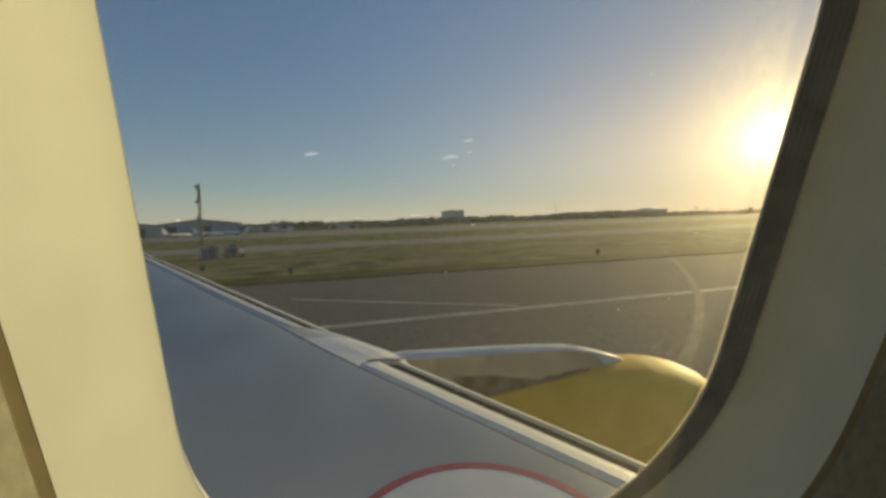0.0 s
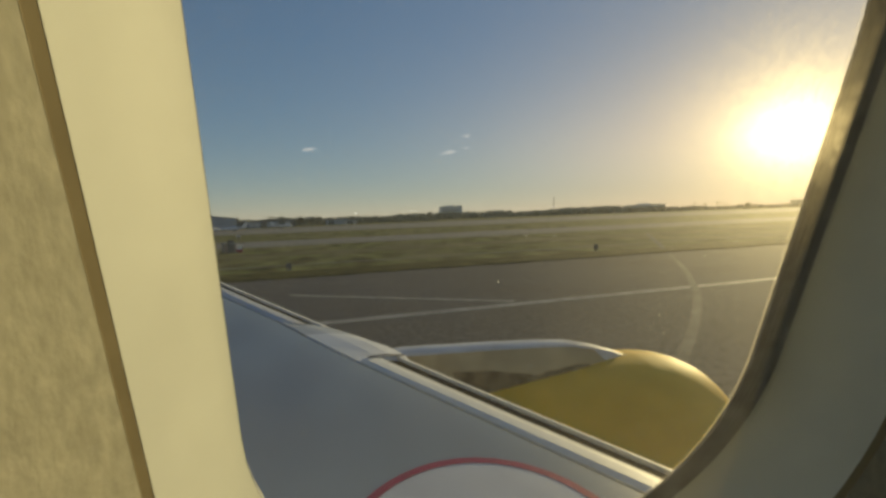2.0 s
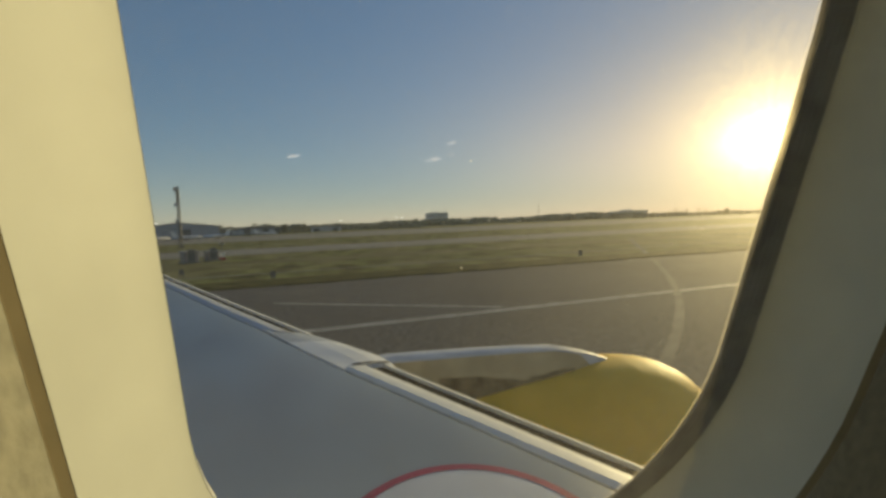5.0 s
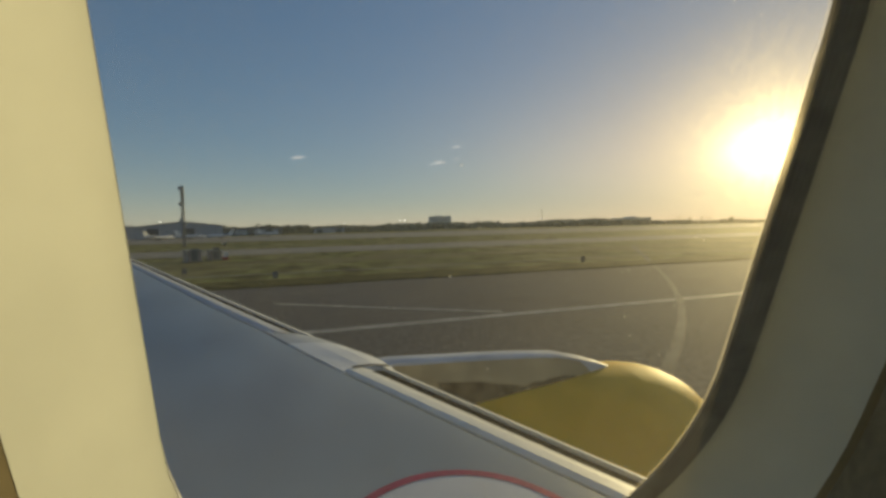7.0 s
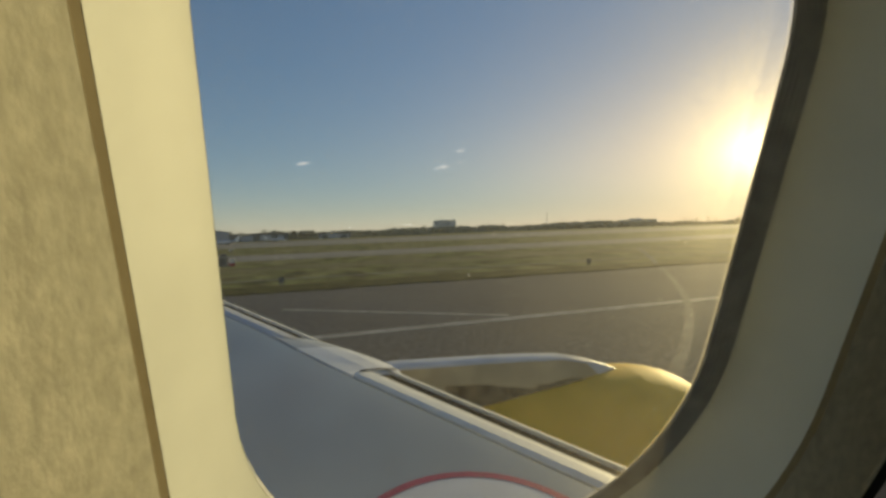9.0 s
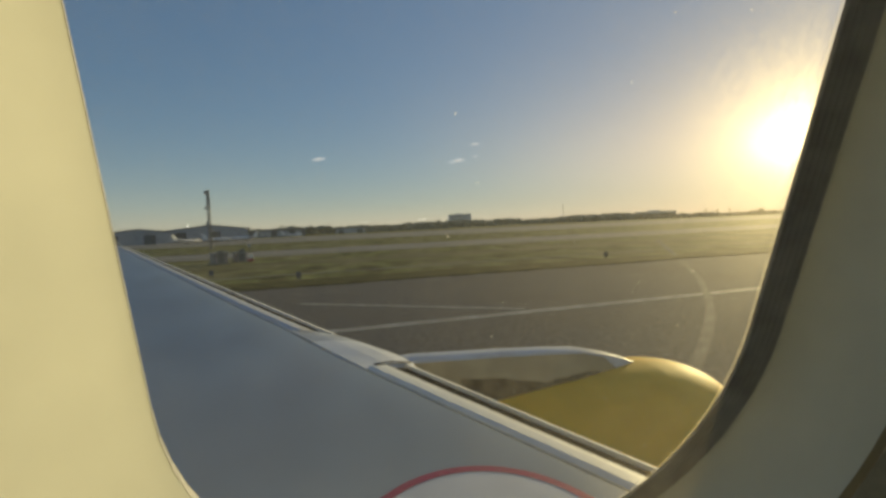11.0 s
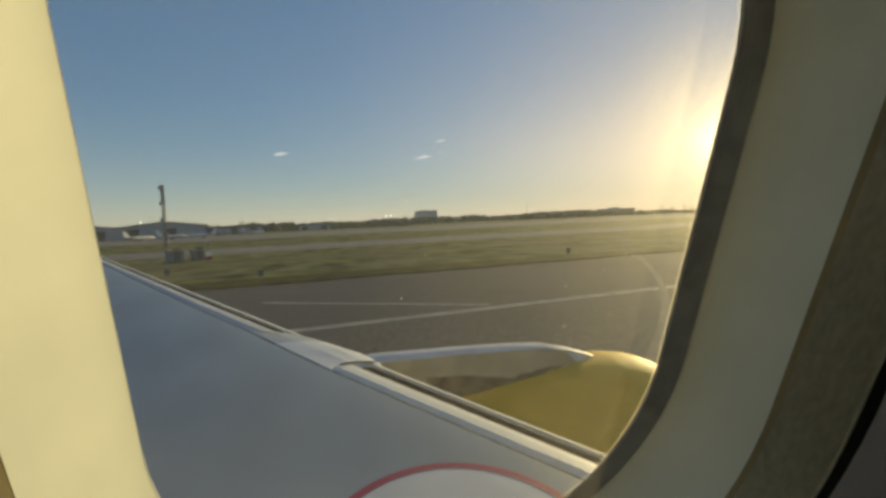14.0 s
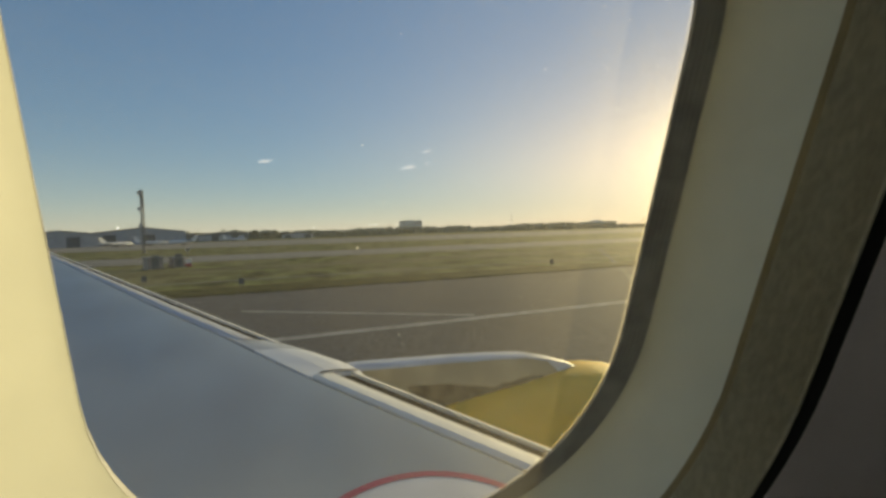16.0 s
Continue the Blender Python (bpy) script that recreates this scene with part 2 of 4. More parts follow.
def build_glass(name, low, high, x0, x1, gain0, gain1, glow=()):
    """Acrylic pane: clear, with a thin film of dust that scatters the sun; its forward gain paints the sun's veil."""
    m = bpy.data.materials.new(name)
    m.use_nodes = True
    nt = m.node_tree
    nt.nodes.clear()
    out = nt.nodes.new("ShaderNodeOutputMaterial")
    clear = nt.nodes.new("ShaderNodeBsdfTransparent")
    clear.inputs["Color"].default_value = (0.98, 0.985, 0.985, 1)
    dust = nt.nodes.new("ShaderNodeBsdfTranslucent")
    dust.inputs["Color"].default_value = (0.92, 0.82, 0.62, 1)
    co = nt.nodes.new("ShaderNodeTexCoord")
    noi = nt.nodes.new("ShaderNodeTexNoise")
    noi.inputs["Scale"].default_value = 22.0
    noi.inputs["Detail"].default_value = 6.0
    nt.links.new(co.outputs["Object"], noi.inputs["Vector"])
    mr = nt.nodes.new("ShaderNodeMapRange")
    mr.inputs["From Min"].default_value = 0.3
    mr.inputs["From Max"].default_value = 0.75
    mr.inputs["To Min"].default_value = low
    mr.inputs["To Max"].default_value = high
    nt.links.new(noi.outputs["Fac"], mr.inputs["Value"])
    sep = nt.nodes.new("ShaderNodeSeparateXYZ")
    nt.links.new(co.outputs["Object"], sep.inputs[0])
    # film thickened forward to stand in for the glare on the sun's side
    grad = nt.nodes.new("ShaderNodeMapRange")
    grad.interpolation_type = "SMOOTHSTEP"
    grad.inputs["From Min"].default_value = x0
    grad.inputs["From Max"].default_value = x1
    grad.inputs["To Min"].default_value = gain0
    grad.inputs["To Max"].default_value = gain1
    nt.links.new(sep.outputs["X"], grad.inputs["Value"])
    mul = nt.nodes.new("ShaderNodeMath")
    mul.operation = "MULTIPLY"
    nt.links.new(mr.outputs[0], mul.inputs[0])
    nt.links.new(grad.outputs[0], mul.inputs[1])
    # fine speckle of single grains
    fine = nt.nodes.new("ShaderNodeTexNoise")
    fine.inputs["Scale"].default_value = 430.0
    fine.inputs["Detail"].default_value = 3.0
    nt.links.new(co.outputs["Object"], fine.inputs["Vector"])
    grain = nt.nodes.new("ShaderNodeMapRange")
    grain.inputs["From Min"].default_value = 0.35
    grain.inputs["From Max"].default_value = 0.70
    grain.inputs["To Min"].default_value = 0.74
    grain.inputs["To Max"].default_value = 1.34
    nt.links.new(fine.outputs["Fac"], grain.inputs["Value"])
    grit = nt.nodes.new("ShaderNodeMath")
    grit.operation = "MULTIPLY"
    nt.links.new(mul.outputs[0], grit.inputs[0])
    nt.links.new(grain.outputs[0], grit.inputs[1])
    mul = grit
    mix1 = nt.nodes.new("ShaderNodeMixShader")
    nt.links.new(mul.outputs[0], mix1.inputs["Fac"])
    nt.links.new(clear.outputs[0], mix1.inputs[1])
    nt.links.new(dust.outputs[0], mix1.inputs[2])
    last = mix1.outputs[0]
    # the dust's forward glow is imitated by soft lobes, normals fixed on the sun
    for ior, part_of in glow:
        ahead = nt.nodes.new("ShaderNodeBsdfRefraction")
        ahead.inputs["Color"].default_value = (1.0, 0.92, 0.74, 1)
        ahead.inputs["Roughness"].default_value = 0.9
        ahead.inputs["IOR"].default_value = ior
        sun_axis = nt.nodes.new("ShaderNodeCombineXYZ")
        for k in range(3):
            sun_axis.inputs[k].default_value = -SUN_DIR[k]
        nt.links.new(sun_axis.outputs[0], ahead.inputs["Normal"])
        share = nt.nodes.new("ShaderNodeMath")
        share.operation = "MULTIPLY"
        share.inputs[1].default_value = part_of
        nt.links.new(grain.outputs[0], share.inputs[0])
        mix2 = nt.nodes.new("ShaderNodeMixShader")
        nt.links.new(share.outputs[0], mix2.inputs["Fac"])
        nt.links.new(last, mix2.inputs[1])
        nt.links.new(ahead.outputs[0], mix2.inputs[2])
        last = mix2.outputs[0]
    nt.links.new(last, out.inputs["Surface"])
    return m


M_GLASS = build_glass("window_glass", 0.010, 0.020, -0.06, 0.15, 0.6, 3.9, glow=((1.08, 0.0045), (1.22, 0.0075)))
M_INNER = build_glass("dusty_inner_glass", 0.014, 0.048, -0.07, 0.04, 0.6, 1.6, glow=((1.08, 0.0022), (1.22, 0.005)))
M_EDGE = build_glass("polished_pane_edge", 0.14, 0.24, -0.13, 0.13, 1.0, 1.0)


def build_cloud_material():
    M_CLOUD.use_nodes = True
    nt = M_CLOUD.node_tree
    nt.nodes.clear()
    out = nt.nodes.new("ShaderNodeOutputMaterial")
    clear = nt.nodes.new("ShaderNodeBsdfTransparent")
    # the puffs emit their own white in place of sunlight on them
    white = nt.nodes.new("ShaderNodeEmission")
    white.inputs["Color"].default_value = (0.86, 0.90, 0.92, 1)
    white.inputs["Strength"].default_value = 0.85
    mix = nt.nodes.new("ShaderNodeMixShader")
    co = nt.nodes.new("ShaderNodeTexCoord")
    noi = nt.nodes.new("ShaderNodeTexNoise")
    noi.inputs["Scale"].default_value = 0.03
    noi.inputs["Detail"].default_value = 5.0
    nt.links.new(co.outputs["Object"], noi.inputs["Vector"])
    mr = nt.nodes.new("ShaderNodeMapRange")
    mr.inputs["From Min"].default_value = 0.4
    mr.inputs["From Max"].default_value = 0.7
    mr.inputs["To Min"].default_value = 0.10
    mr.inputs["To Max"].default_value = 0.17
    nt.links.new(noi.outputs["Fac"], mr.inputs["Value"])
    nt.links.new(mr.outputs[0], mix.inputs["Fac"])
    nt.links.new(clear.outputs[0], mix.inputs[1])
    nt.links.new(white.outputs[0], mix.inputs[2])
    nt.links.new(mix.outputs[0], out.inputs["Surface"])


build_cloud_material()


# ---- mesh helpers ----
def part(name, bm, mat, parent=None, label="", smooth=False):
    """Links a bmesh as one mesh object, under a thing if one is given."""
    bmesh.ops.recalc_face_normals(bm, faces=bm.faces[:])
    if smooth:
        for f in bm.faces:
            f.smooth = True
    me = bpy.data.meshes.new(name)
    bm.to_mesh(me)
    bm.free()
    if smooth:
        me.set_sharp_from_angle(angle=radians(32 if smooth is True else smooth))
    me.materials.append(mat)
    ob = new(name, me)
    if parent is not None:
        ob.parent = parent
    if label:
        tagged(ob, label=label)
    return ob


def thing(name, label, category, m=None, group="", kind=""):
    ob = new(name)
    ob.empty_display_size = 0.1
    if m is not None:
        ob.matrix_world = m
    return tagged(ob, label, category, group, kind)


def box(bm, x0, x1, y0, y1, z0, z1):
    vs = [bm.verts.new(p) for p in ((x0, y0, z0), (x1, y0, z0), (x1, y1, z0), (x0, y1, z0),
                                    (x0, y0, z1), (x1, y0, z1), (x1, y1, z1), (x0, y1, z1))]
    for f in ((0, 3, 2, 1), (4, 5, 6, 7), (0, 1, 5, 4), (1, 2, 6, 5), (2, 3, 7, 6), (3, 0, 4, 7)):
        bm.faces.new([vs[i] for i in f])
    return vs


def one_box(*c):
    bm = bmesh.new()
    box(bm, *c)
    return bm


def loft(bm, rings, closed=True, caps=False):
    """Skins a row of equal rings of points."""
    rows = [[bm.verts.new(p) for p in r] for r in rings]
    for a, b in zip(rows, rows[1:]):
        n = len(a)
        for i in range(n if closed else n - 1):
            j = (i + 1) % n
            bm.faces.new((a[i], a[j], b[j], b[i]))
    if caps:
        bm.faces.new(rows[0])
        bm.faces.new(rows[-1])
    return rows


def tube(bm, p, q, r0, r1=None, n=8):
    p, q = Vector(p), Vector(q)
    r1 = r0 if r1 is None else r1
    z = (q - p).normalized()
    x = z.orthogonal().normalized()
    y = z.cross(x)
    loft(bm, [[c + (x * math.cos(a) + y * math.sin(a)) * r for a in [2 * math.pi * i / n for i in range(n)]]
              for c, r in ((p, r0), (q, r1))], caps=True)


# ---- cabin window ----
TILT = radians(16.64)
WIN = Matrix(((1, 0, 0, 0.0793), (0, -math.sin(TILT), -math.cos(TILT), 0.1470),
              (0, math.cos(TILT), -math.sin(TILT), 4.5517), (0, 0, 0, 1)))   # u forward, v up the wall, w into the cabin


def ring(cx, hw, hh, r, w, slope=0.0, n=14):
    """A rounded rectangle in the wall's plane; slope: how far its depth changes along it."""
    pts = []
    for sx, sy, a0 in ((1, 1, 0), (-1, 1, 90), (-1, -1, 180), (1, -1, 270)):
        for i in range(n + 1):
            a = radians(a0 + 90 * i / n)
            x = cx + sx * (hw - r) + r * math.cos(a)
            pts.append((x, sy * (hh - r) + r * math.sin(a), w + slope * x))
    return pts


# each ring: centre, half width, half height, corner radius, depth into the cabin, slope of the depth
R_GLASS = (0.0, 0.125, 0.1804, 0.107, 0.0, 0.0)
R_SEAL = (0.0084, 0.1322, 0.1852, 0.1118, 0.004, 0.0)
R_REVEAL = (0.0057, 0.1413, 0.2000, 0.1235, 0.049, 0.0)
R_GROOVE = (0.0057, 0.1428, 0.2015, 0.1250, 0.049, 0.0)
R_BEZEL = (0.0107, 0.1623, 0.2075, 0.1310, 0.0755, -0.0433)
R_GAP = (0.0107, 0.1845, 0.2295, 0.1525, 0.0, 0.0)


def offset(r, d, w):
    return (r[0], r[1] + d, r[2] + d, r[3] + d, w, r[5])


window = thing("window_1", "cabin window with dusty panes, rubber seal and cream plastic surround", "window", WIN, kind="structure")
bm = bmesh.new()
ridges = [ring(*offset(R_GLASS, 0.030, -0.008)), ring(*offset(R_GLASS, 0.006, -0.003)), ring(*R_GLASS)]
for k in range(1, 15):
    c = [g + (h - g) * k / 15 for g, h in zip(R_GLASS, R_SEAL)]
    ridges.append(ring(*c[:4], 0.0008 + 0.0028 * k / 15 + (0.0002 if k % 3 == 1 else 0.0)))
loft(bm, ridges + [ring(*offset(R_SEAL, 0.0, 0.0038)), ring(*offset(R_SEAL, 0.012, 0.0005))])
part("seal", bm, M_RUBBER, window, "dark grey rubber window seal", 12)
bm = bmesh.new()
rv = [ring(*offset(R_SEAL, 0.0008, 0.0025)), ring(*offset(R_SEAL, 0.0001, 0.0040)), ring(*offset(R_SEAL, 0.0006, 0.0052))]
for k in range(1, 7):
    q = k / 6
    rv.append(ring(*[a + (b - a) * q for a, b in zip(offset(R_SEAL, 0.0012, 0.0064), R_REVEAL)]))
rv.append(ring(*offset(R_REVEAL, 0.0002, 0.0480)))
rv.append(ring(*offset(R_REVEAL, 0.0004, 0.040)))
loft(bm, rv)
part("reveal", bm, M_PLASTIC, window, "cream plastic window reveal", 9)
# sloped strip without a recess; its brown stands for the groove's shade
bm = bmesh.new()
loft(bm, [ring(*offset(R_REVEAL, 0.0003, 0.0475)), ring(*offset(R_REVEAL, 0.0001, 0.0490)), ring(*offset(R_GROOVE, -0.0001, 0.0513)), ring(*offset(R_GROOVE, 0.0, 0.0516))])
part("groove", bm, M_GROOVE_TAN, window, "brown groove strip with shade put into its colour")
bm = bmesh.new()
bz = [ring(*offset(R_GROOVE, 0.0008, 0.0500)), ring(*offset(R_GROOVE, 0.0, 0.0515))]
for k in range(1, 5):
    bz.append(ring(*[a + (b - a) * k / 4 for a, b in zip(offset(R_GROOVE, 0.0, 0.0515), R_BEZEL)]))
bz += [ring(*offset(R_BEZEL, 0.0008, 0.0765)), ring(*offset(R_BEZEL, 0.0025, 0.0765)), ring(*offset(R_BEZEL, 0.003, 0.020))]
loft(bm, bz)
part("bezel", bm, M_LINER, window, "cream lining panel round the window", 9)
bm = bmesh.new()
loft(bm, [ring(*offset(R_BEZEL, 0.002, 0.022)), ring(*offset(R_GAP, -0.001, 0.012)), ring(*offset(R_GAP, -0.001, 0.0670))])
part("gap", bm, M_DARK, window, "dark gap behind the panel")
bm = bmesh.new()
vs = [bm.verts.new(p) for p in ring(*offset(R_GLASS, 0.004, -0.001))]
bm.faces.new(vs)
pane = part("pane", bm, M_GLASS, window, "clear dusty acrylic pane")
pane.visible_shadow = False
bm = bmesh.new()
fore = [ring(*offset(R_GLASS, d, w)) for d, w in ((-0.0011, -0.0006), (0.0004, 0.0002))]
loft(bm, [r[-15:] + r[:12] for r in fore], closed=False)
edge = part("pane_edge", bm, M_EDGE, window, "bright cut edge of the pane")
edge.visible_shadow = False
bm = bmesh.new()
bm.faces.new([bm.verts.new(p) for p in ring(0.0128, 0.1592, 0.2053, 0.1290, 0.068)])
inner = part("inner_pane", bm, M_INNER, window, "dusty inner dust-cover pane")
inner.visible_shadow = False


def build_specks():
    """Tiny specks of dust and dried drops on the pane."""
    rnd = random.Random(8)
    m = bpy.data.materials.new("dust_speck")
    m.use_nodes = True
    nt = m.node_tree
    nt.nodes.clear()
    out = nt.nodes.new("ShaderNodeOutputMaterial")
    tr = nt.nodes.new("ShaderNodeBsdfTranslucent")
    tr.inputs["Color"].default_value = (0.85, 0.82, 0.75, 1)
    nt.links.new(tr.outputs[0], out.inputs["Surface"])
    bm = bmesh.new()
    for _ in range(80):
        x, y = rnd.uniform(-0.04, 0.115), rnd.uniform(-0.15, 0.13)
        r, a, st = rnd.uniform(0.0001, 0.00027), rnd.uniform(0, 6.28), rnd.uniform(1, 2.2)
        bm.faces.new([bm.verts.new((x + r * st * math.cos(k) * math.cos(a) - r * math.sin(k) * math.sin(a),
                                    y + r * st * math.cos(k) * math.sin(a) + r * math.sin(k) * math.cos(a), 0.0008)) for k in [i * 1.0472 for i in range(6)]])
    ob = part("specks", bm, m, window, "pale dust specks on the pane")
    ob.visible_shadow = False


build_specks()


def wall_with_hole(name, hole, w0, w1, mat, label, rad):
    """A flat wall slab in the window's plane with the rounded opening through it."""
    inner = ring(hole[0], hole[1], hole[2], hole[3], 0)
    outer = []
    for x, y, _ in inner:
        k = min(rad[0] / abs(x) if x else 1e9, rad[1] / abs(y) if y else 1e9)
        outer.append((x * k, y * k, 0))
    bm = bmesh.new()
    mid = [[(x + (X - x) * q, y + (Y - y) * q) for (x, y, _), (X, Y, _) in zip(inner, outer)] for q in (0, 0.02, 0.2, 1)]
    rings = [[(x, y, w0) for x, y in mid[3]], [(x, y, w0) for x, y in mid[0]], [(x, y, w1 - 0.002) for x, y in mid[0]],
             [(x, y, w1) for x, y in mid[1]], [(x, y, w1) for x, y in mid[2]], [(x, y, w1) for x, y in mid[3]]]
    loft(bm, rings)
    ob = part(name, bm, mat)
    ob.matrix_world = WIN
    return tagged(ob, label, "wall", kind="structure")


wall_with_hole("wall_side", R_GAP, 0.040, 0.069, M_CABIN, "pale plastic cabin side wall lining", (1.6, 0.95))
wall_with_hole("wall_fuselage", offset(R_GLASS, 0.034, 0), -0.016, -0.009, M_SKIN, "white painted fuselage skin", (1.7, 1.6))


def slab(name, c, mat, label, category):
    return tagged(part(name, one_box(*c), mat), label, category, kind="structure")


# added fill light, out of view, that brightens the window surround and wall
fill_strip = thing("cabin_fill", "added white fill light strip above the window, out of view", "lamp")
M_FILL = bpy.data.materials.new("fill_diffuser")
M_FILL.use_nodes = True
M_FILL.node_tree.nodes["Principled BSDF"].inputs["Emission Color"].default_value = (0.93, 1.0, 0.97, 1)
M_FILL.node_tree.nodes["Principled BSDF"].inputs["Emission Strength"].default_value = 0.47
part("housing", one_box(-1.5, 1.65, -0.72, -0.30, 5.49, 5.522), M_CABIN, fill_strip)
part("diffuser", one_box(-1.48, 1.63, -0.70, -0.32, 5.475, 5.489), M_FILL, fill_strip, "glowing white face of the fill strip")

slab("floor", (-1.6, 1.75, -3.3, 0.42, 3.36, 3.42), M_CARPET, "dark carpeted cabin floor", "floor")
slab("ceiling", (-1.6, 1.75, -3.3, 0.1, 5.52, 5.58), M_CABIN, "pale cabin ceiling panel", "ceiling")
slab("wall_aisle", (-1.6, 1.75, -3.36, -3.3, 3.36, 5.58), M_CABIN, "pale far cabin wall", "wall")
slab("wall_front", (1.68, 1.75, -3.3, 0.45, 3.36, 5.58), M_CABIN, "pale cabin partition ahead", "wall")
slab("wall_rear", (-1.60, -1.53, -3.3, 0.45, 3.36, 5.58), M_CABIN, "pale cabin partition behind", "wall")


# ---- wing ----
def lead(y):
    """The leading edge at y."""
    return 0.71 - 0.56 * (y - 4.05), 3.268 + 0.0904 * (y - 4.05)


def chord(y):
    return 6.2 - 0.62 * y if y < 4.5 else 3.41 - 0.165 * (y - 4.5)


def top(y, c):
    """Height of the upper skin, c metres behind the leading edge."""
    h = 0.05 * chord(y)
    lam = 0.10 * chord(y)
    return lead(y)[1] + h * (1 - math.exp(-c / lam)) - 0.02 * c


def skew(y, c):
    """The joint beside the pylon runs square to the swept leading edge."""
    near = (y - 3.1) / 0.85 if y < 3.99 else (4.75 - y) / 0.76
    return y - 0.46 * max(0.0, c) * max(0.0, min(1.0, near))


def strip(bm, ys, cuts):
    """Skins the wing between given distances behind the edge; cuts: (c, drop)."""
    rows = []
    for y in ys:
        rows.append([bm.verts.new((lead(skew(y, c))[0] - c * s(y), skew(y, c), top(skew(y, c), c * s(y)) - d)) for c, d in cuts])
    for a, b in zip(rows, rows[1:]):
        for i in range(len(a) - 1):
            bm.faces.new((a[i], a[i + 1], b[i + 1], b[i]))


def s(y):
    """How far the slat's width changes along the span."""
    return 1.0 if y < 6.5 else 1.0 - 0.05 * (y - 6.5)


def slat_back(y):
    """How far behind the leading edge the fixed wing skin begins."""
    return 0.64 - 0.07 * min(1.0, max(0.0, y - 4.0)) if y < 5.0 else 0.57 * s(y)


def spread(a, b, n):
    return [a + (b - a) * i / n for i in range(n + 1)]


wing = thing("airliner", "grey-painted airliner wing with white slats and a yellow engine", "aircraft")
bm = bmesh.new()
SPAN = spread(0.25, 15.4, 60)
rows = []
for y in SPAN:
    c0, n = slat_back(y), 26
    up = [(lead(y)[0] - c, y, top(y, c)) for c in [c0 + (chord(y) - c0) * (i / n) ** 1.4 for i in range(n + 1)]]
    dn = [(lead(y)[0] - c, y, lead(y)[1] - 0.10 - 0.05 * chord(y) * math.sin(math.pi * min(1, c / chord(y)) ** 0.6))
          for c in [chord(y) * (1 - i / 12) for i in range(12)] + [c0]]
    rows.append(up + dn)
loft(bm, rows, caps=True)
part("wing_skin", bm, M_WING, wing, "grey painted upper wing skin", True)

for nm, y0, y1, lab, k in (("inboard_slat", 0.25, 3.98, "white inboard slat", (0.12, 0.34, 0.54, 0.60, 0.645)),
                           ("outboard_slat", 4.98, 15.3, "pale grey outboard slat", (0.12, 0.29, 0.45, 0.535, 0.575))):
    ys = spread(y0, y1, 40)
    nose, groove, crest, back, gap = k
    bm = bmesh.new()
    strip(bm, ys, [(back, 0.06), (back - 0.003, 0.006), (crest, -0.010), (groove + 0.5 * (crest - groove), -0.008), (groove + 0.02, 0.0), (groove + 0.004, 0.006), (groove, 0.05)])
    slat = part(nm, bm, M_SLAT if y0 < 1 else M_SLAT_GREY, wing, lab, False)
    bm = bmesh.new()
    strip(bm, ys, [(groove + 0.002, 0.03), (nose - 0.002, 0.03)])
    part("groove", bm, M_GROOVE, slat, "dark groove along the slat")
    bm = bmesh.new()
    strip(bm, ys, [(nose + 0.002, 0.03), (nose, -0.002), (nose * 0.5, -0.004), (0.01, 0.004), (-0.006, 0.03), (0.0, 0.12), (0.06, 0.16)])
    part("nose", bm, M_WHITE, slat, "pale painted nose of the slat", True)
    bm = bmesh.new()
    strip(bm, ys, [(gap, 0.02), (back - 0.004, 0.02)])
    part("seal", bm, M_GROOVE, slat, "dark gap behind the slat")

# fairing over the pylon between the slats
rows = []
for y, lift, front in ((5.06, -0.012, -0.02), (4.85, 0.006, 0.0), (4.6, 0.022, 0.03), (4.3, 0.034, 0.08), (4.06, 0.02, 0.07), (3.97, 0.004, 0.04), (3.955, -0.04, 0.02)):
    x, z = lead(y)
    cb = slat_back(y) - 0.03
    row = []
    for c, dz in ((cb + 0.01, -0.03), (cb, 0.004), (cb * 0.6, lift * 0.6), (cb * 0.3, lift), (0.05, lift)):
        yc = skew(y, c)
        row.append((lead(yc)[0] - (0.03 if c == 0.05 else c), yc, top(yc, c) + dz))
    rows.append(row + [(x + front, y, z + lift - 0.03), (x + front - 0.01, y, z - 0.14), (x - cb, skew(y, cb), z - 0.18)])
bm = bmesh.new()
loft(bm, rows[2:], closed=False, caps=True)
fairing = part("pylon_fairing", bm, M_FAIRING, wing, "pale fairing where the pylon meets the wing")
bm = bmesh.new()
loft(bm, rows[:3], closed=False, caps=True)
part("fairing_toe", bm, M_TOE, fairing, "grey painted toe of the fairing")


def fairing_top(y, c):
    """Height of the fairing's upper face, c metres behind the leading edge."""
    tab = ((3.9, 0.004), (3.97, 0.004), (4.06, 0.02), (4.3, 0.034), (4.6, 0.022), (4.85, 0.006), (5.2, -0.012))
    for (ya, la), (yb, lb) in zip(tab, tab[1:]):
        if ya <= y <= yb:
            lift = la + (lb - la) * (y - ya) / (yb - ya)
    cb = slat_back(y) - 0.03
    q = max(0.0, min(1.0, (c / cb - 0.3) / 0.7))
    return top(y, max(0.05, c)) + lift * (1 - q) + 0.006 * q


bm = bmesh.new()
loft(bm, [[(lead(skew(y, c))[0] - c, skew(y, c), fairing_top(y, c) - top(y, max(0.05, c)) + top(skew(y, c), max(0.05, c)) + 0.012) for c in (0.02, 0.12, 0.25, 0.38, 0.5)] for y in (3.955, 3.985)], closed=False)
part("end_seal", bm, M_GROOVE, fairing, "dark curved end seal")

# wing tip fence
bm = bmesh.new()
xt, zt = lead(15.4)
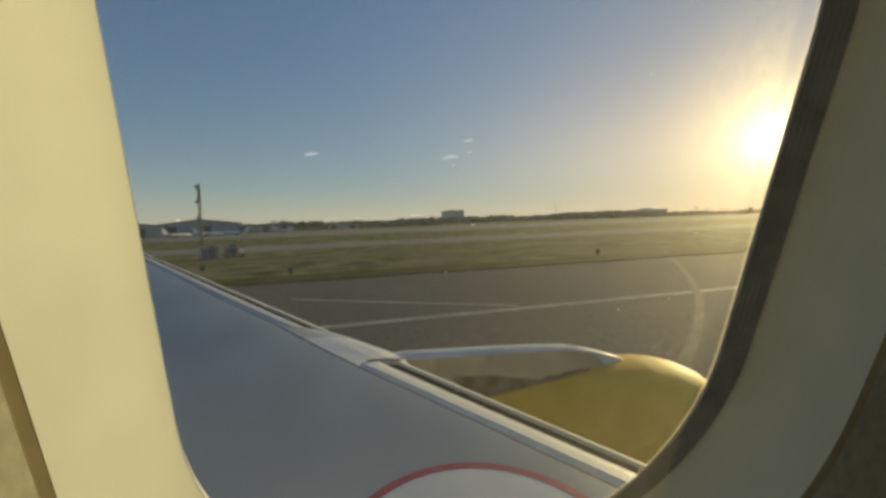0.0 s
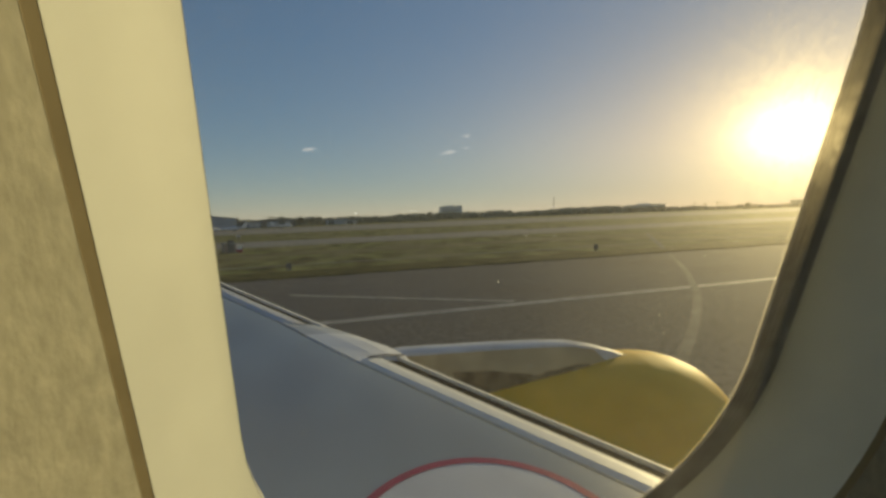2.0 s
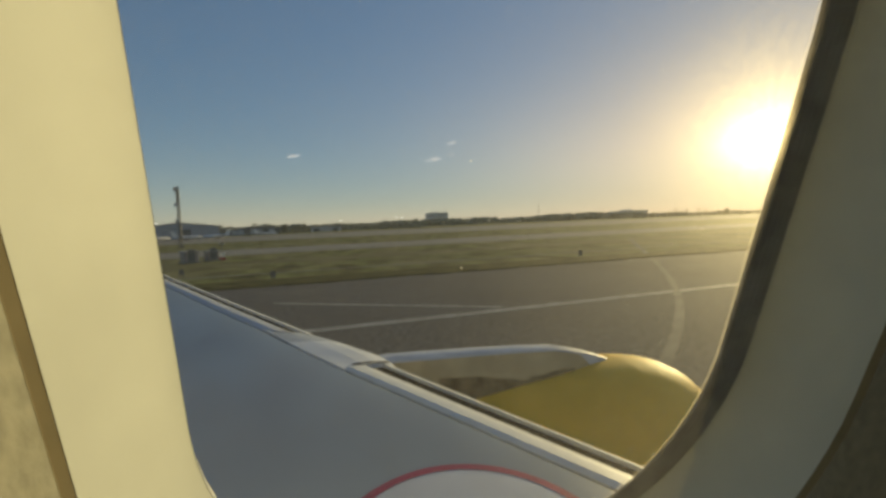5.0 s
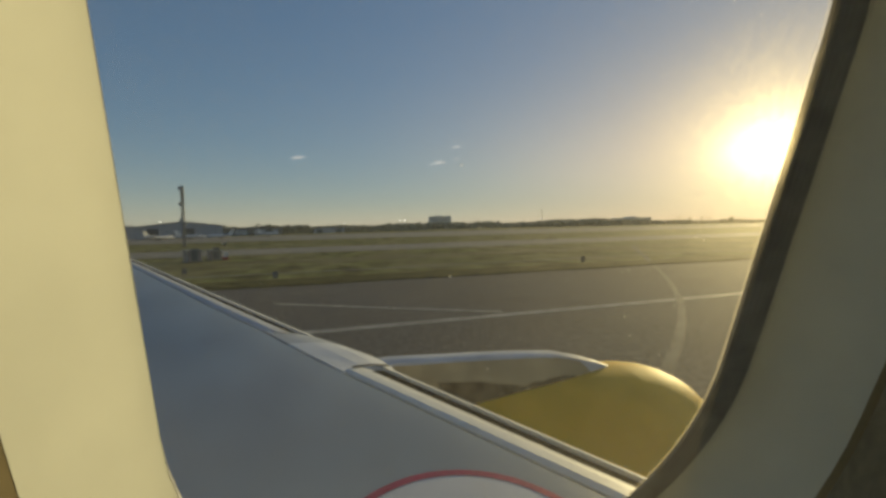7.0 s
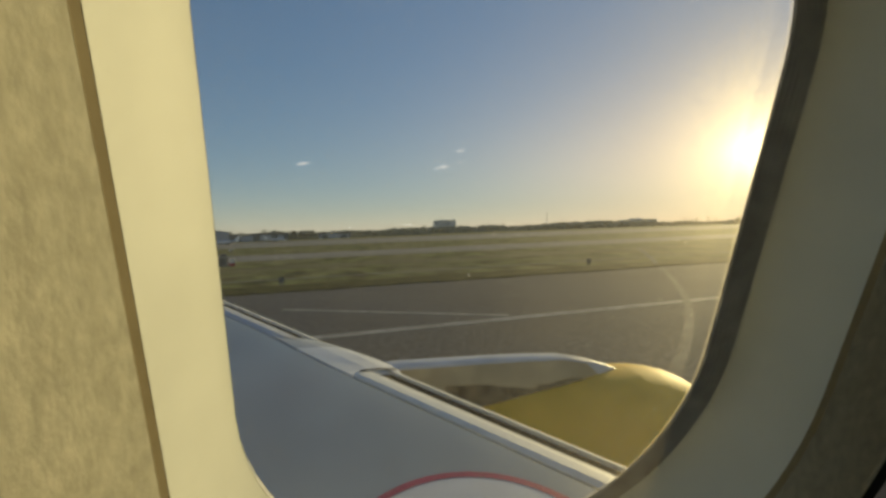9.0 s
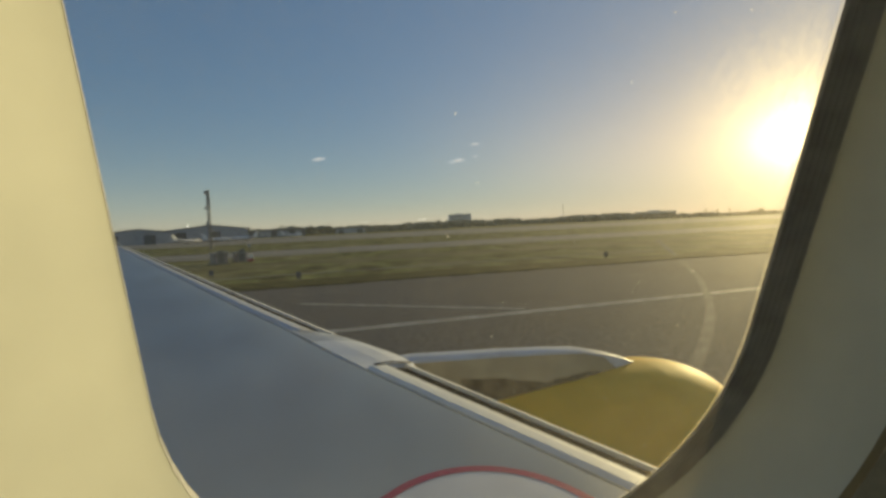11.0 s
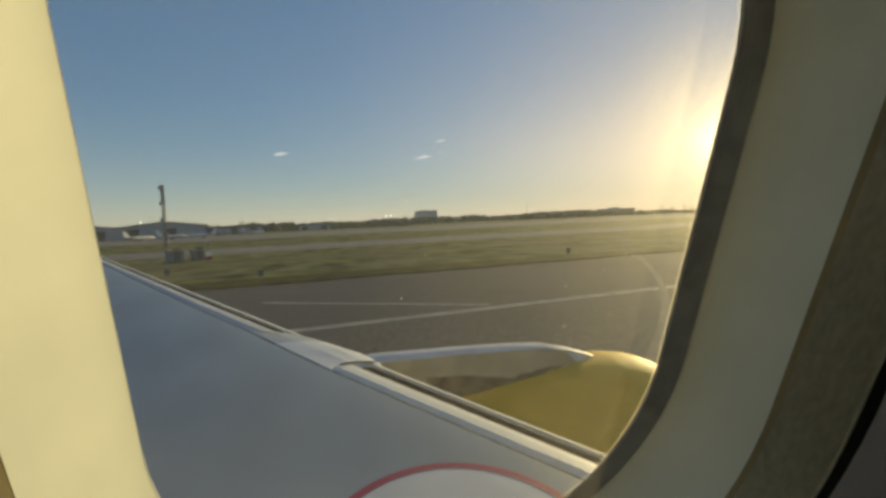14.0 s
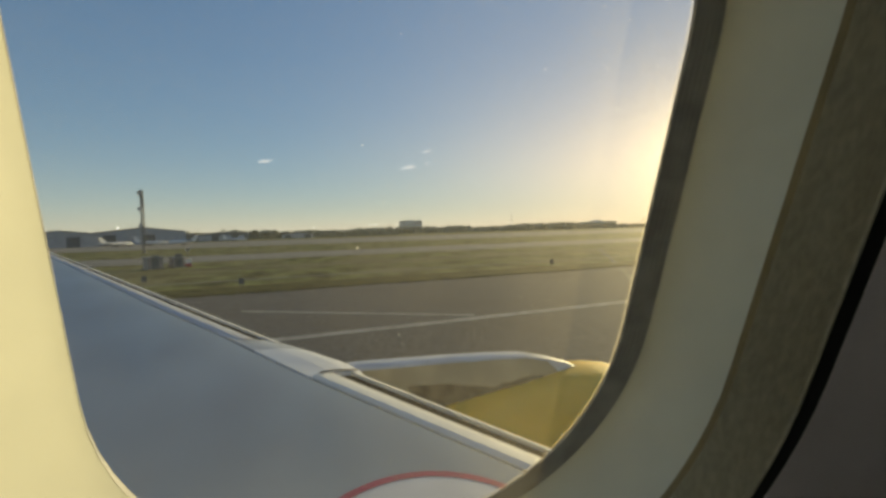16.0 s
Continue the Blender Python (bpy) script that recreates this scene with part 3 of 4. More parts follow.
prof = [(xt - 0.1, zt), (xt - 0.9, zt + 0.78), (xt - 1.25, zt + 0.78), (xt - 1.75, zt), (xt - 1.5, zt - 0.55), (xt - 1.2, zt - 0.55)]
loft(bm, [[(x, 15.42, z) for x, z in prof], [(x, 15.47, z) for x, z in prof]], caps=True)
part("tip_fence", bm, M_WING, wing, "grey wing tip fence")


# round pale patch with a red edge painted on the wing root
def arch(a, d):
    """Outline of the painted patch at angle a, d metres inside the line's outer edge."""
    return 0.58 + (0.62 - d) * math.cos(a), 1.51 + (0.62 - d) * math.sin(a)


def on_wing(x, y, lift):
    return x, y, top(y, max(0.0, lead(y)[0] - x)) + lift


bm = bmesh.new()
loft(bm, [[on_wing(*arch(radians(a), d), 0.006) for a in range(-90, 271, 5)] for d in (0.0, 0.024, 0.048)], closed=False)
part("red_line", bm, M_RED, wing, "red painted boundary line")
bm = bmesh.new()
loft(bm, [[on_wing(*arch(radians(a), d), 0.004) for a in range(-90, 271, 5)] for d in (0.047, 0.15, 0.3, 0.45, 0.615)], closed=False)
part("pale_patch", bm, M_PALE, wing, "pale grey painted patch")

# ---- engine ----
EY, EZ = 4.25, 1.76
NAC = [(-0.6, 0.72), (0.0, 0.98), (0.7, 1.08), (1.5, 1.12), (2.3, 1.14), (2.9, 1.145), (3.3, 1.14), (3.5, 1.13)]
LIP = [(3.5, 1.13), (3.7, 1.11), (3.9, 1.07), (4.08, 1.01), (4.24, 0.93), (4.35, 0.84), (4.38, 0.78), (4.35, 0.73), (4.2, 0.70), (3.8, 0.72)]


def revolve(profile, n=72):
    bm = bmesh.new()
    loft(bm, [[(x, EY + r * math.sin(2 * math.pi * i / n), EZ + r * math.cos(2 * math.pi * i / n)) for i in range(n)] for x, r in profile])
    return bm


cowl = part("engine_cowl", revolve(NAC), M_YELLOW, wing, "yellow painted engine cowl", True)
part("inlet_lip", revolve(LIP), M_YELLOW, cowl, "yellow inlet lip", True)
bm = bmesh.new()
loft(bm, [[(3.6, EY + r * math.sin(2 * math.pi * i / 48), EZ + r * math.cos(2 * math.pi * i / 48)) for i in range(48)] for r in (0.73, 0.3)])
part("fan_face", bm, M_DARK, cowl, "dark fan face")
PYL = [(-0.5, 3.225, 0.24), (0.30, 3.255, 0.24), (0.794, 3.276, 0.24), (1.252, 3.249, 0.23), (1.741, 3.221, 0.22), (2.197, 3.188, 0.20), (2.611, 3.148, 0.18),
       (2.974, 3.057, 0.14), (3.2, 2.973, 0.10), (3.36, 2.90, 0.05), (3.42, 2.84, 0.01)]
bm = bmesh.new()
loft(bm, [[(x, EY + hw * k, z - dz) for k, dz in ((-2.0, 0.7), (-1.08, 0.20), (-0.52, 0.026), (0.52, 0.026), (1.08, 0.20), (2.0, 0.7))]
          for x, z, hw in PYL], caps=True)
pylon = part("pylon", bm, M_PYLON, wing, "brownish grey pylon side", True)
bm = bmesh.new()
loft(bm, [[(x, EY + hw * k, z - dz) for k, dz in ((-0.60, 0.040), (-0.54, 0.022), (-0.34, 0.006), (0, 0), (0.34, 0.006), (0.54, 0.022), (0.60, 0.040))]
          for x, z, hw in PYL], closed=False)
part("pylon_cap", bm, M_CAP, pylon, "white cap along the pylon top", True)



def pylon_side(x, dz):
    """A point just off the inboard side of the pylon, dz below its top line."""
    for (xa, za, wa), (xb, zb, wb) in zip(PYL, PYL[1:]):
        if xa <= x <= xb:
            q = (x - xa) / (xb - xa)
            z, hw = za + (zb - za) * q, wa + (wb - wa) * q
    k = 0.52 + (dz - 0.026) * 3.22 if dz < 0.20 else 1.08 + (dz - 0.20) * 1.84
    return x, EY - hw * k - 0.006, z - dz


# this streak's dark brown also paints the shaded gap between pylon and cowl
bm = bmesh.new()
rows = []
for i in range(25):
    q = i / 24
    up = 0.19 + 0.05 * q + 0.10 * max(0.0, q - 0.5) + 0.007 * noise.noise((q * 4, 2.0, 5.0))
    rows.append([pylon_side(1.22 + 0.92 * q, up + (0.46 - up) * j / 4) for j in range(5)])
loft(bm, rows, closed=False)
part("soot_shade_streak", bm, M_SOOT_SHADE, pylon, "dark brown streak of soot and painted gap shade")
bm = bmesh.new()
rows = []
for i in range(29):
    q = i / 28
    mid = 0.355 - 0.155 * q + 0.012 * noise.noise((q * 7, 4.0, 1.0))
    half = 0.05 * (1 - 0.7 * q) + 0.01 * noise.noise((q * 9, 8.0, 3.0))
    rows.append([pylon_side(1.95 + 0.85 * q, mid + half * (j / 2 - 1)) for j in range(5)])
loft(bm, rows, closed=False)
part("soot_line", bm, M_SOOT_SHADE, pylon, "thin dark soot line above the cowl")
# pale patch that paints the soft highlight on the cap's front end
bm = bmesh.new()
loft(bm, [[pylon_side(2.93 + 0.47 * q, 0.02 + (0.03 + 0.12 * min(1.0, 3 * q) * (1 - 0.55 * q)) * j / 4) for j in range(5)] for q in spread(0, 1, 14)], closed=False)
part("cap_highlight", bm, M_CAP, pylon, "pale highlight painted at the end of the pylon cap")

# ---- airfield ----
def flat(name, x0, x1, y0, y1, z, mat, label, category, nx=1, ny=1):
    bm = bmesh.new()
    xs, ys = spread(x0, x1, nx), spread(y0, y1, ny)
    g = [[bm.verts.new((x, y, z)) for y in ys] for x in xs]
    for i in range(nx):
        for j in range(ny):
            bm.faces.new((g[i][j], g[i + 1][j], g[i + 1][j + 1], g[i][j + 1]))
    return tagged(part(name, bm, mat), label, category, kind="structure")


flat("ground", -4600, 4600, -4600, 4600, 0.0, M_GRASS, "dry green airfield grass", "ground", 40, 40)
flat("runway", -2500, 2500, -26, 38.0, 0.03, M_ASPHALT, "worn dark asphalt runway with shoulder", "runway", 60, 2)
flat("taxiway", -2500, 2500, 92, 121, 0.03, M_CONCRETE, "pale concrete taxiway", "taxiway", 60, 1)
flat("apron", -2500, 2500, 215, 430, 0.03, M_CONCRETE, "pale concrete apron", "apron", 60, 1)
flat("runway_edge_line", -2500, 2500, 19.9, 20.6, 0.036, M_LINE, "worn white runway edge line", "marking", 60, 1)


def ground_line(p, q, width, z=0.038):
    p, q = Vector((*p, 0)), Vector((*q, 0))
    side = Vector((-(q - p).y, (q - p).x, 0)).normalized() * width / 2
    bm = bmesh.new()
    n = 24
    rows = [[bm.verts.new((*(p + (q - p) * i / n + side * k).xy, z)) for k in (-1, 1)] for i in range(n + 1)]
    for a, b in zip(rows, rows[1:]):
        bm.faces.new((a[0], b[0], b[1], a[1]))
    return tagged(part("shoulder_line", bm, M_LINE), "faded thin white line across the shoulder", "marking", kind="structure")


ground_line((-1.5, 29.0), (10.0, 21.0), 0.4)


def lead_off():
    """The curved line by which aircraft leave the runway."""
    bm = bmesh.new()
    p0, p1, p2, p3 = (Vector(p) for p in ((9.0, 9.4, 0.042), (22.0, 19.5, 0.042), (26.5, 26.0, 0.042), (62.0, 71.0, 0.042)))
    rows = []
    for i in range(49):
        q = i / 48
        c = p0 * (1 - q) ** 3 + p1 * 3 * q * (1 - q) ** 2 + p2 * 3 * q * q * (1 - q) + p3 * q ** 3
        d = (p1 - p0) * (1 - q) ** 2 + (p2 - p1) * 2 * q * (1 - q) + (p3 - p2) * q * q
        side = Vector((-d.y, d.x, 0)).normalized() * 0.2
        rows.append([bm.verts.new(c - side), bm.verts.new(c + side)])
    for a, b in zip(rows, rows[1:]):
        bm.faces.new((a[0], b[0], b[1], a[1]))
    return tagged(part("lead_off_line", bm, M_FADED), "faded curved lead-off line on the asphalt", "marking", kind="structure")


lead_off()
flat("drain_strip", -400, 600, 49.5, 50.3, 0.03, M_CONCRETE, "narrow pale concrete drain strip in the grass", "drain", 60, 1)
flat("mown_strip", -700, 900, 64.0, 72.0, 0.03, M_DRY, "strip of short dry mown grass", "grass", 60, 1)


def polar(az, dist, z=0.0, turn=0.0):
    """A pose on the ground in a given direction from the window; turned to face it."""
    a = radians(az)
    return pose(dist * math.sin(a), dist * math.cos(a), z, 0, 0, -az + turn)


# ---- far woods ----
def woods(name, az0, az1, d0, d1, h0, h1, step, seed, label):
    """A belt of trees: each a cluster of uneven leaf clumps."""
    rnd = random.Random(seed)
    ico = bmesh.new()
    bmesh.ops.create_icosphere(ico, subdivisions=1, radius=1.0)
    iv = [v.co.copy() for v in ico.verts]
    ifc = [[v.index for v in f.verts] for f in ico.faces]
    ico.free()
    verts, faces = [], []
    az = az0
    while az < az1:
        d = rnd.uniform(d0, d1)
        swell = 0.5 + 0.5 * noise.noise((az * 0.35, seed * 7.1, 0)) + 0.25 * noise.noise((az * 1.7, seed * 3.3, 4))
        h = h0 + (h1 - h0) * max(0, min(1, swell)) * rnd.uniform(0.75, 1.1)
        h *= 1 - 0.5 * max(0.0, min(1.0, (az - 36) / 12))
        w = rnd.uniform(0.45, 0.9) * h
        cx, cy = d * math.sin(radians(az)), d * math.cos(radians(az))
        for _ in range(5):
            px, py = cx + rnd.gauss(0, w * 0.4), cy + rnd.gauss(0, w * 0.4)
            r = rnd.uniform(0.25, 0.45) * h
            pz = rnd.uniform(0.3, 1.0) * h - r * 0.6
            base = len(verts)
            for v in iv:
                k = r * rnd.uniform(0.7, 1.2)
                verts.append((px + v.x * k * 1.2, py + v.y * k * 1.2, max(0.0, pz + v.z * k * 0.85)))
            faces += [[base + i for i in f] for f in ifc]
        az += step * rnd.uniform(0.5, 1.5)
    me = bpy.data.meshes.new(name)
    me.from_pydata(verts, [], faces)
    me.materials.append(M_FOREST)
    return tagged(new(name, me), label, "trees", kind="stuff")


woods("tree_belt", -40, 75, 950, 1150, 9.0, 20.0, 0.08, 3, "dark belt of trees along the far side of the airfield")
woods("distant_woods", -45, 80, 1900, 2200, 9, 19, 0.10, 5, "hazy distant woods on the horizon")
woods("hedge", -32, 16, 640, 700, 2.0, 6.0, 0.16, 9, "low dark scrub beyond the apron")


def broadleaf(h, seed):
    """A lone tree: tapered trunk, limbs and a crown of many small leaf clumps."""
    rnd = random.Random(seed)
    t = thing("tree", "dark round-topped tree standing above the far tree belt", "tree", group="lone trees")
    bm = bmesh.new()
    tube(bm, (0, 0, 0), (0.1 * h * 0.2, 0, h * 0.5), 0.045 * h, 0.025 * h)
    for k in range(5):
        a = k * 1.26
        tube(bm, (0.02 * h, 0, h * 0.42), (0.24 * h * math.cos(a), 0.24 * h * math.sin(a), h * rnd.uniform(0.6, 0.78)), 0.018 * h, 0.008 * h, 6)
    part("trunk", bm, M_TRUNK, t)
    bm = bmesh.new()
    for _ in range(420):
        a, e, q = rnd.uniform(0, 6.283), math.asin(rnd.uniform(-0.6, 1)), rnd.uniform(0.55, 1.0) ** 0.5
        lump = 0.8 + 0.35 * noise.noise((2 * math.cos(a), 2 * math.sin(a), e * 2 + seed))
        c = Vector((math.cos(a) * math.cos(e) * 0.42 * h, math.sin(a) * math.cos(e) * 0.42 * h, math.sin(e) * 0.32 * h)) * q * lump + Vector((0, 0, 0.68 * h))
        n = Vector((rnd.gauss(0, 1), rnd.gauss(0, 1), rnd.gauss(0, 1))).normalized()
        u = n.orthogonal().normalized() * h * rnd.uniform(0.03, 0.06)
        w = n.cross(u)
        bm.faces.new([bm.verts.new(c + u * i + w * j) for i, j in ((-1, -0.6), (0.7, -1), (1, 0.5), (-0.5, 1))])
    part("crown", bm, M_FOREST, t)
    return t


def palm(h, seed):
    """A palm: bent tapering trunk and drooping fronds."""
    rnd = random.Random(seed)
    t = thing("palm_tree", "tall thin palm tree in silhouette at the airfield's edge", "tree", group="palm trees")
    bm = bmesh.new()
    pts = [(0.04 * h * math.sin(k / 6 * 1.4), 0, h * 0.86 * k / 6) for k in range(7)]
    for k in range(6):
        tube(bm, pts[k], pts[k + 1], 0.028 * h * (1 - 0.08 * k), 0.028 * h * (1 - 0.08 * (k + 1)))
    part("trunk", bm, M_TRUNK, t)
    bm = bmesh.new()
    head = Vector(pts[-1])
    for k in range(26):
        a, lift, ln = rnd.uniform(0, 6.283), rnd.uniform(-0.2, 1.2), h * rnd.uniform(0.22, 0.3)
        out = Vector((math.cos(a), math.sin(a), 0))
        side = Vector((-math.sin(a), math.cos(a), 0))
        prev = None
        for i in range(6):
            q = i / 5
            c = head + out * ln * q * math.cos(lift * 0.6) + Vector((0, 0, ln * (math.sin(lift) * q - 0.75 * q * q)))
            w = 0.035 * h * (1 - q * 0.8)
            cur = [bm.verts.new(c - side * w - Vector((0, 0, w * 0.5))), bm.verts.new(c), bm.verts.new(c + side * w - Vector((0, 0, w * 0.5)))]
            if prev:
                bm.faces.new((prev[0], cur[0], cur[1], prev[1]))
                bm.faces.new((prev[1], cur[1], cur[2], prev[2]))
            prev = cur
    part("fronds", bm, M_FROND, t)
    return t


tree = broadleaf(1.0, 4)
tree.matrix_world = polar(-1.2, 900) @ Matrix.Scale(16, 4)
for az, d, h in ((1.0, 930, 15), (2.4, 900, 13), (8.0, 960, 13), (-7.2, 880, 14), (14.9, 1250, 22), (28, 980, 13), (51, 950, 12)):
    copy_thing(tree, polar(az, d, 0, az * 40)).scale = (h, h, h)
p1 = palm(1.0, 2)
p1.matrix_world = polar(-9.6, 760) @ Matrix.Scale(17, 4)
for az, d, h in ((-8.9, 770, 15), (-8.2, 760, 16), (-4.6, 740, 17), (46.0, 900, 16), (47.1, 900, 14), (48.3, 900, 15), (49.0, 900, 13), (21.9, 1300, 22), (22.6, 1300, 20)):
    copy_thing(p1, polar(az, d, 0, az * 70)).scale = (h, h, h)


# ---- buildings ----
def office_block():
    t = thing("apartment_block", "tall plain grey slab block with a flat roof beyond the trees", "building", polar(17.6, 1680, 0, 12))
    wall = part("wall", one_box(-42, 42, -11, 11, 0, 43), M_WALL, t)
    part("roof", one_box(-43, 43, -12, 12, 43, 44.2), M_ROOF, t)
    part("plant_room", one_box(-22, 10, -7, 7, 44.2, 47.2), M_WALL, t)
    part("stair_tower", one_box(26, 36, -11.6, 9, 43.5, 47), M_WALL, t)
    for k in range(11):
        part("window_band", one_box(-40, 40, -11.25, -10.9, 2.0 + 3.8 * k, 3.7 + 3.8 * k), M_WINDOW, wall)


office_block()


def hangar(name, label, m, w, d, eave, ridge, wall_mat, doors):
    """A wide hangar with a low gable, door leaves and a side annex."""
    t = thing(name, label, "hangar", m)
    bm = bmesh.new()
    prof = [(-w / 2, 0), (w / 2, 0), (w / 2, eave), (0, ridge), (-w / 2, eave)]
    loft(bm, [[(x, -d / 2, z) for x, z in prof], [(x, d / 2, z) for x, z in prof]], caps=True)
    part("wall", bm, wall_mat, t)
    bm = bmesh.new()
    for sgn in (-1, 1):
        loft(bm, [[(0, y, ridge + 0.15), (sgn * (w / 2 + 1), y, eave + 0.05), (sgn * (w / 2 + 1), y, eave + 0.45), (0, y, ridge + 0.6)] for y in (-d / 2 - 1, d / 2 + 1)], caps=True)
    part("roof", bm, M_ROOF, t, "pale sheet roof")
    lw = w * 0.84 / doors
    for k in range(doors):
        x = -w * 0.42 + lw * k
        part("door_leaf", one_box(x + 0.15, x + lw - 0.15, -d / 2 - 0.5 - 0.3 * (k % 2), -d / 2 - 0.2 - 0.3 * (k % 2), 0.1, eave * 0.82),
             M_HANGAR if k % 3 else M_HANGAR_DARK, t)
    return t


hangar("hangar", "grey hangar with a low gabled roof and sliding doors", polar(-12.6, 430, 0, 4), 58, 40, 9.5, 13, M_HANGAR, 6)
hangar("hangar", "long dark low hangar beside the apron", polar(-5.2, 560, 0, 2), 62, 34, 7.5, 9.0, M_HANGAR_DARK, 8)
hangar("hangar", "pale hangar at the end of the row", polar(-19.5, 400, 0, 6), 44, 34, 8.5, 11, M_HANGAR, 5)
hangar("hangar", "small grey cargo shed near the trees", polar(3.6, 640, 0, 0), 40, 20, 5.5, 7.0, M_HANGAR, 4)


def terminal(az, d, w, h, label):
    t = thing("terminal_building", label, "building", polar(az, d))
    wall = part("wall", one_box(-w / 2, w / 2, -12, 12, 0, h), M_WALL, t)
    part("roof", one_box(-w / 2 - 2, w / 2 + 2, -14, 14, h, h + 1.2), M_ROOF, t)
    part("upper_storey", one_box(-w * 0.2, w * 0.12, -9, 9, h + 1.2, h + 4.5), M_WALL, t)
    for k in range(3):
        part("window_band", one_box(-w / 2 + 2, w / 2 - 2, -12.25, -11.9, 1.5 + h * 0.3 * k, 1.5 + h * 0.3 * k + h * 0.14), M_WINDOW, wall)


terminal(41.0, 1300, 96, 17, "long low terminal block beyond the trees")
terminal(36.0, 1250, 60, 13, "low flat-roofed block beyond the trees")
terminal(56.5, 1200, 80, 13, "low hazy flat-roofed block under the sun")


# ---- masts ----
def lattice(name, label, m, h, w, bays, top_gear):
    """A square lattice mast with legs, rings and diagonals."""
    t = thing(name, label, "mast", m)
    legs = [(-w, -w), (w, -w), (w, w), (-w, w)]
    for x, y in legs:
        bm = bmesh.new()
        tube(bm, (x, y, 0), (x, y, h), 0.09, 0.09, 6)
        part("leg", bm, M_STEEL, t)
    bm = bmesh.new()
    for k in range(bays):
        z0, z1 = h * k / bays, h * (k + 1) / bays
        for i in range(4):
            (x0, y0), (x1, y1) = legs[i], legs[(i + 1) % 4]
            tube(bm, (x0, y0, z0), (x1, y1, z1), 0.05, 0.05, 5)
            tube(bm, (x0, y0, z1), (x1, y1, z1), 0.05, 0.05, 5)
    part("bracing", bm, M_STEEL, t)
    if top_gear:
        for z in (0.46 * h, 0.72 * h, 0.97 * h):
            part("antenna", one_box(-w - 0.7, -w - 0.15, -0.4, 0.4, z - 0.9, z + 0.3), M_HANGAR, t, "pale antenna box")
        part("upper_panel", one_box(-w * 0.7, w * 0.7, -w * 1.05, -w * 0.9, 0.72 * h, 0.98 * h), M_SHELTER, t)
    part("footing", one_box(-w - 0.5, w + 0.5, -w - 0.5, w + 0.5, 0, 0.25), M_CONCRETE, t)
    return t


lattice("antenna_mast", "tall grey lattice antenna mast on the grass", polar(-12.3, 165, 0, 20), 19.5, 0.32, 12, True)
lattice("radio_mast", "thin distant lattice mast above the trees", polar(30.6, 1080, 0, 10), 42, 1.2, 14, False)


def shelter(az, d, w, h):
    t = thing("equipment_shelter", "small pale equipment shelter on the grass", "hut", polar(az, d, 0, 15), group="shelters")
    part("wall", one_box(-w / 2, w / 2, -1.2, 1.2, 0.15, h), M_SHELTER, t)
    part("roof", one_box(-w / 2 - 0.15, w / 2 + 0.15, -1.4, 1.4, h, h + 0.15), M_ROOF, t)
    part("door", one_box(-0.45, 0.45, -1.26, -1.19, 0.2, 2.1), M_HANGAR_DARK, t)
    part("base", one_box(-w / 2 - 0.3, w / 2 + 0.3, -1.5, 1.5, 0, 0.16), M_CONCRETE, t)


shelter(-11.6, 78, 1.9, 1.7)
shelter(-9.4, 80, 1.5, 1.5)


def approach_light(az, d):
    """A white cabinet with a red foot and a short lamp post, standing by the shelters."""
    t = thing("light_cabinet", "white cabinet with red foot and short lamp post on grass", "cabinet", polar(az, d, 0, 10))
    part("foot", one_box(-0.42, 0.42, -0.32, 0.32, 0.0, 0.5), M_RED, t, "faded red foot")
    part("body", one_box(-0.4, 0.4, -0.3, 0.3, 0.5, 1.15), M_WALL, t)
    part("lid", one_box(-0.44, 0.44, -0.34, 0.34, 1.15, 1.21), M_WALL, t)
    bm = bmesh.new()
    tube(bm, (0, 0, 1.2), (0, 0, 2.5), 0.05, 0.05, 8)
    part("post", bm, M_STEEL, t)
    lamp = part("lamp_head", one_box(-0.28, 0.28, -0.2, 0.2, 2.5, 2.78), M_WALL, t, "white lamp head")
    part("lens", one_box(-0.2, 0.2, -0.215, -0.199, 2.54, 2.74), M_WINDOW, lamp)
    return t


approach_light(-8.3, 80)


def edge_marker(m):
    """A small dark marker board on two short legs."""
    t = thing("edge_marker", "small dark marker board standing on the grass verge", "sign", m, group="edge markers")
    part("board", one_box(-0.22, 0.22, -0.05, 0.05, 0.22, 0.78), M_HANGAR_DARK, t)
    for x in (-0.15, 0.15):
        part("leg", one_box(x - 0.025, x + 0.025, -0.025, 0.025, 0.0, 0.22), M_STEEL, t)
    return t


marker = edge_marker(pose(-2.2, 43.0, 0.04, 0, 0, 12))
copy_thing(marker, pose(-11.5, 52.0, 0.04, 0, 0, 20))
copy_thing(marker, pose(31.0, 43.5, 0.04, 0, 0, -8))


M_FLOOD = bpy.data.materials.new("lit_floodlight")
M_FLOOD.use_nodes = True
M_FLOOD.node_tree.nodes["Principled BSDF"].inputs["Emission Color"].default_value = (1.0, 0.95, 0.85, 1)
M_FLOOD.node_tree.nodes["Principled BSDF"].inputs["Emission Strength"].default_value = 1.3


def light_pole(m):
    t = thing("light_pole", "slim floodlight pole beside the apron", "lamp post", m, group="light poles")
    bm = bmesh.new()
    tube(bm, (0, 0, 0), (0, 0, 15), 0.22, 0.12)
    part("pole", bm, M_STEEL, t)
    part("lamp_head", one_box(-1.2, 1.2, -0.3, 0.3, 14.7, 15.4), M_FLOOD, t, "lit white floodlight")
    return t


lp = light_pole(polar(13.1, 640))
for az, d in ((12.5, 620), (-14.5, 520), (5.5, 700), (30.5, 760)):
    copy_thing(lp, polar(az, d))


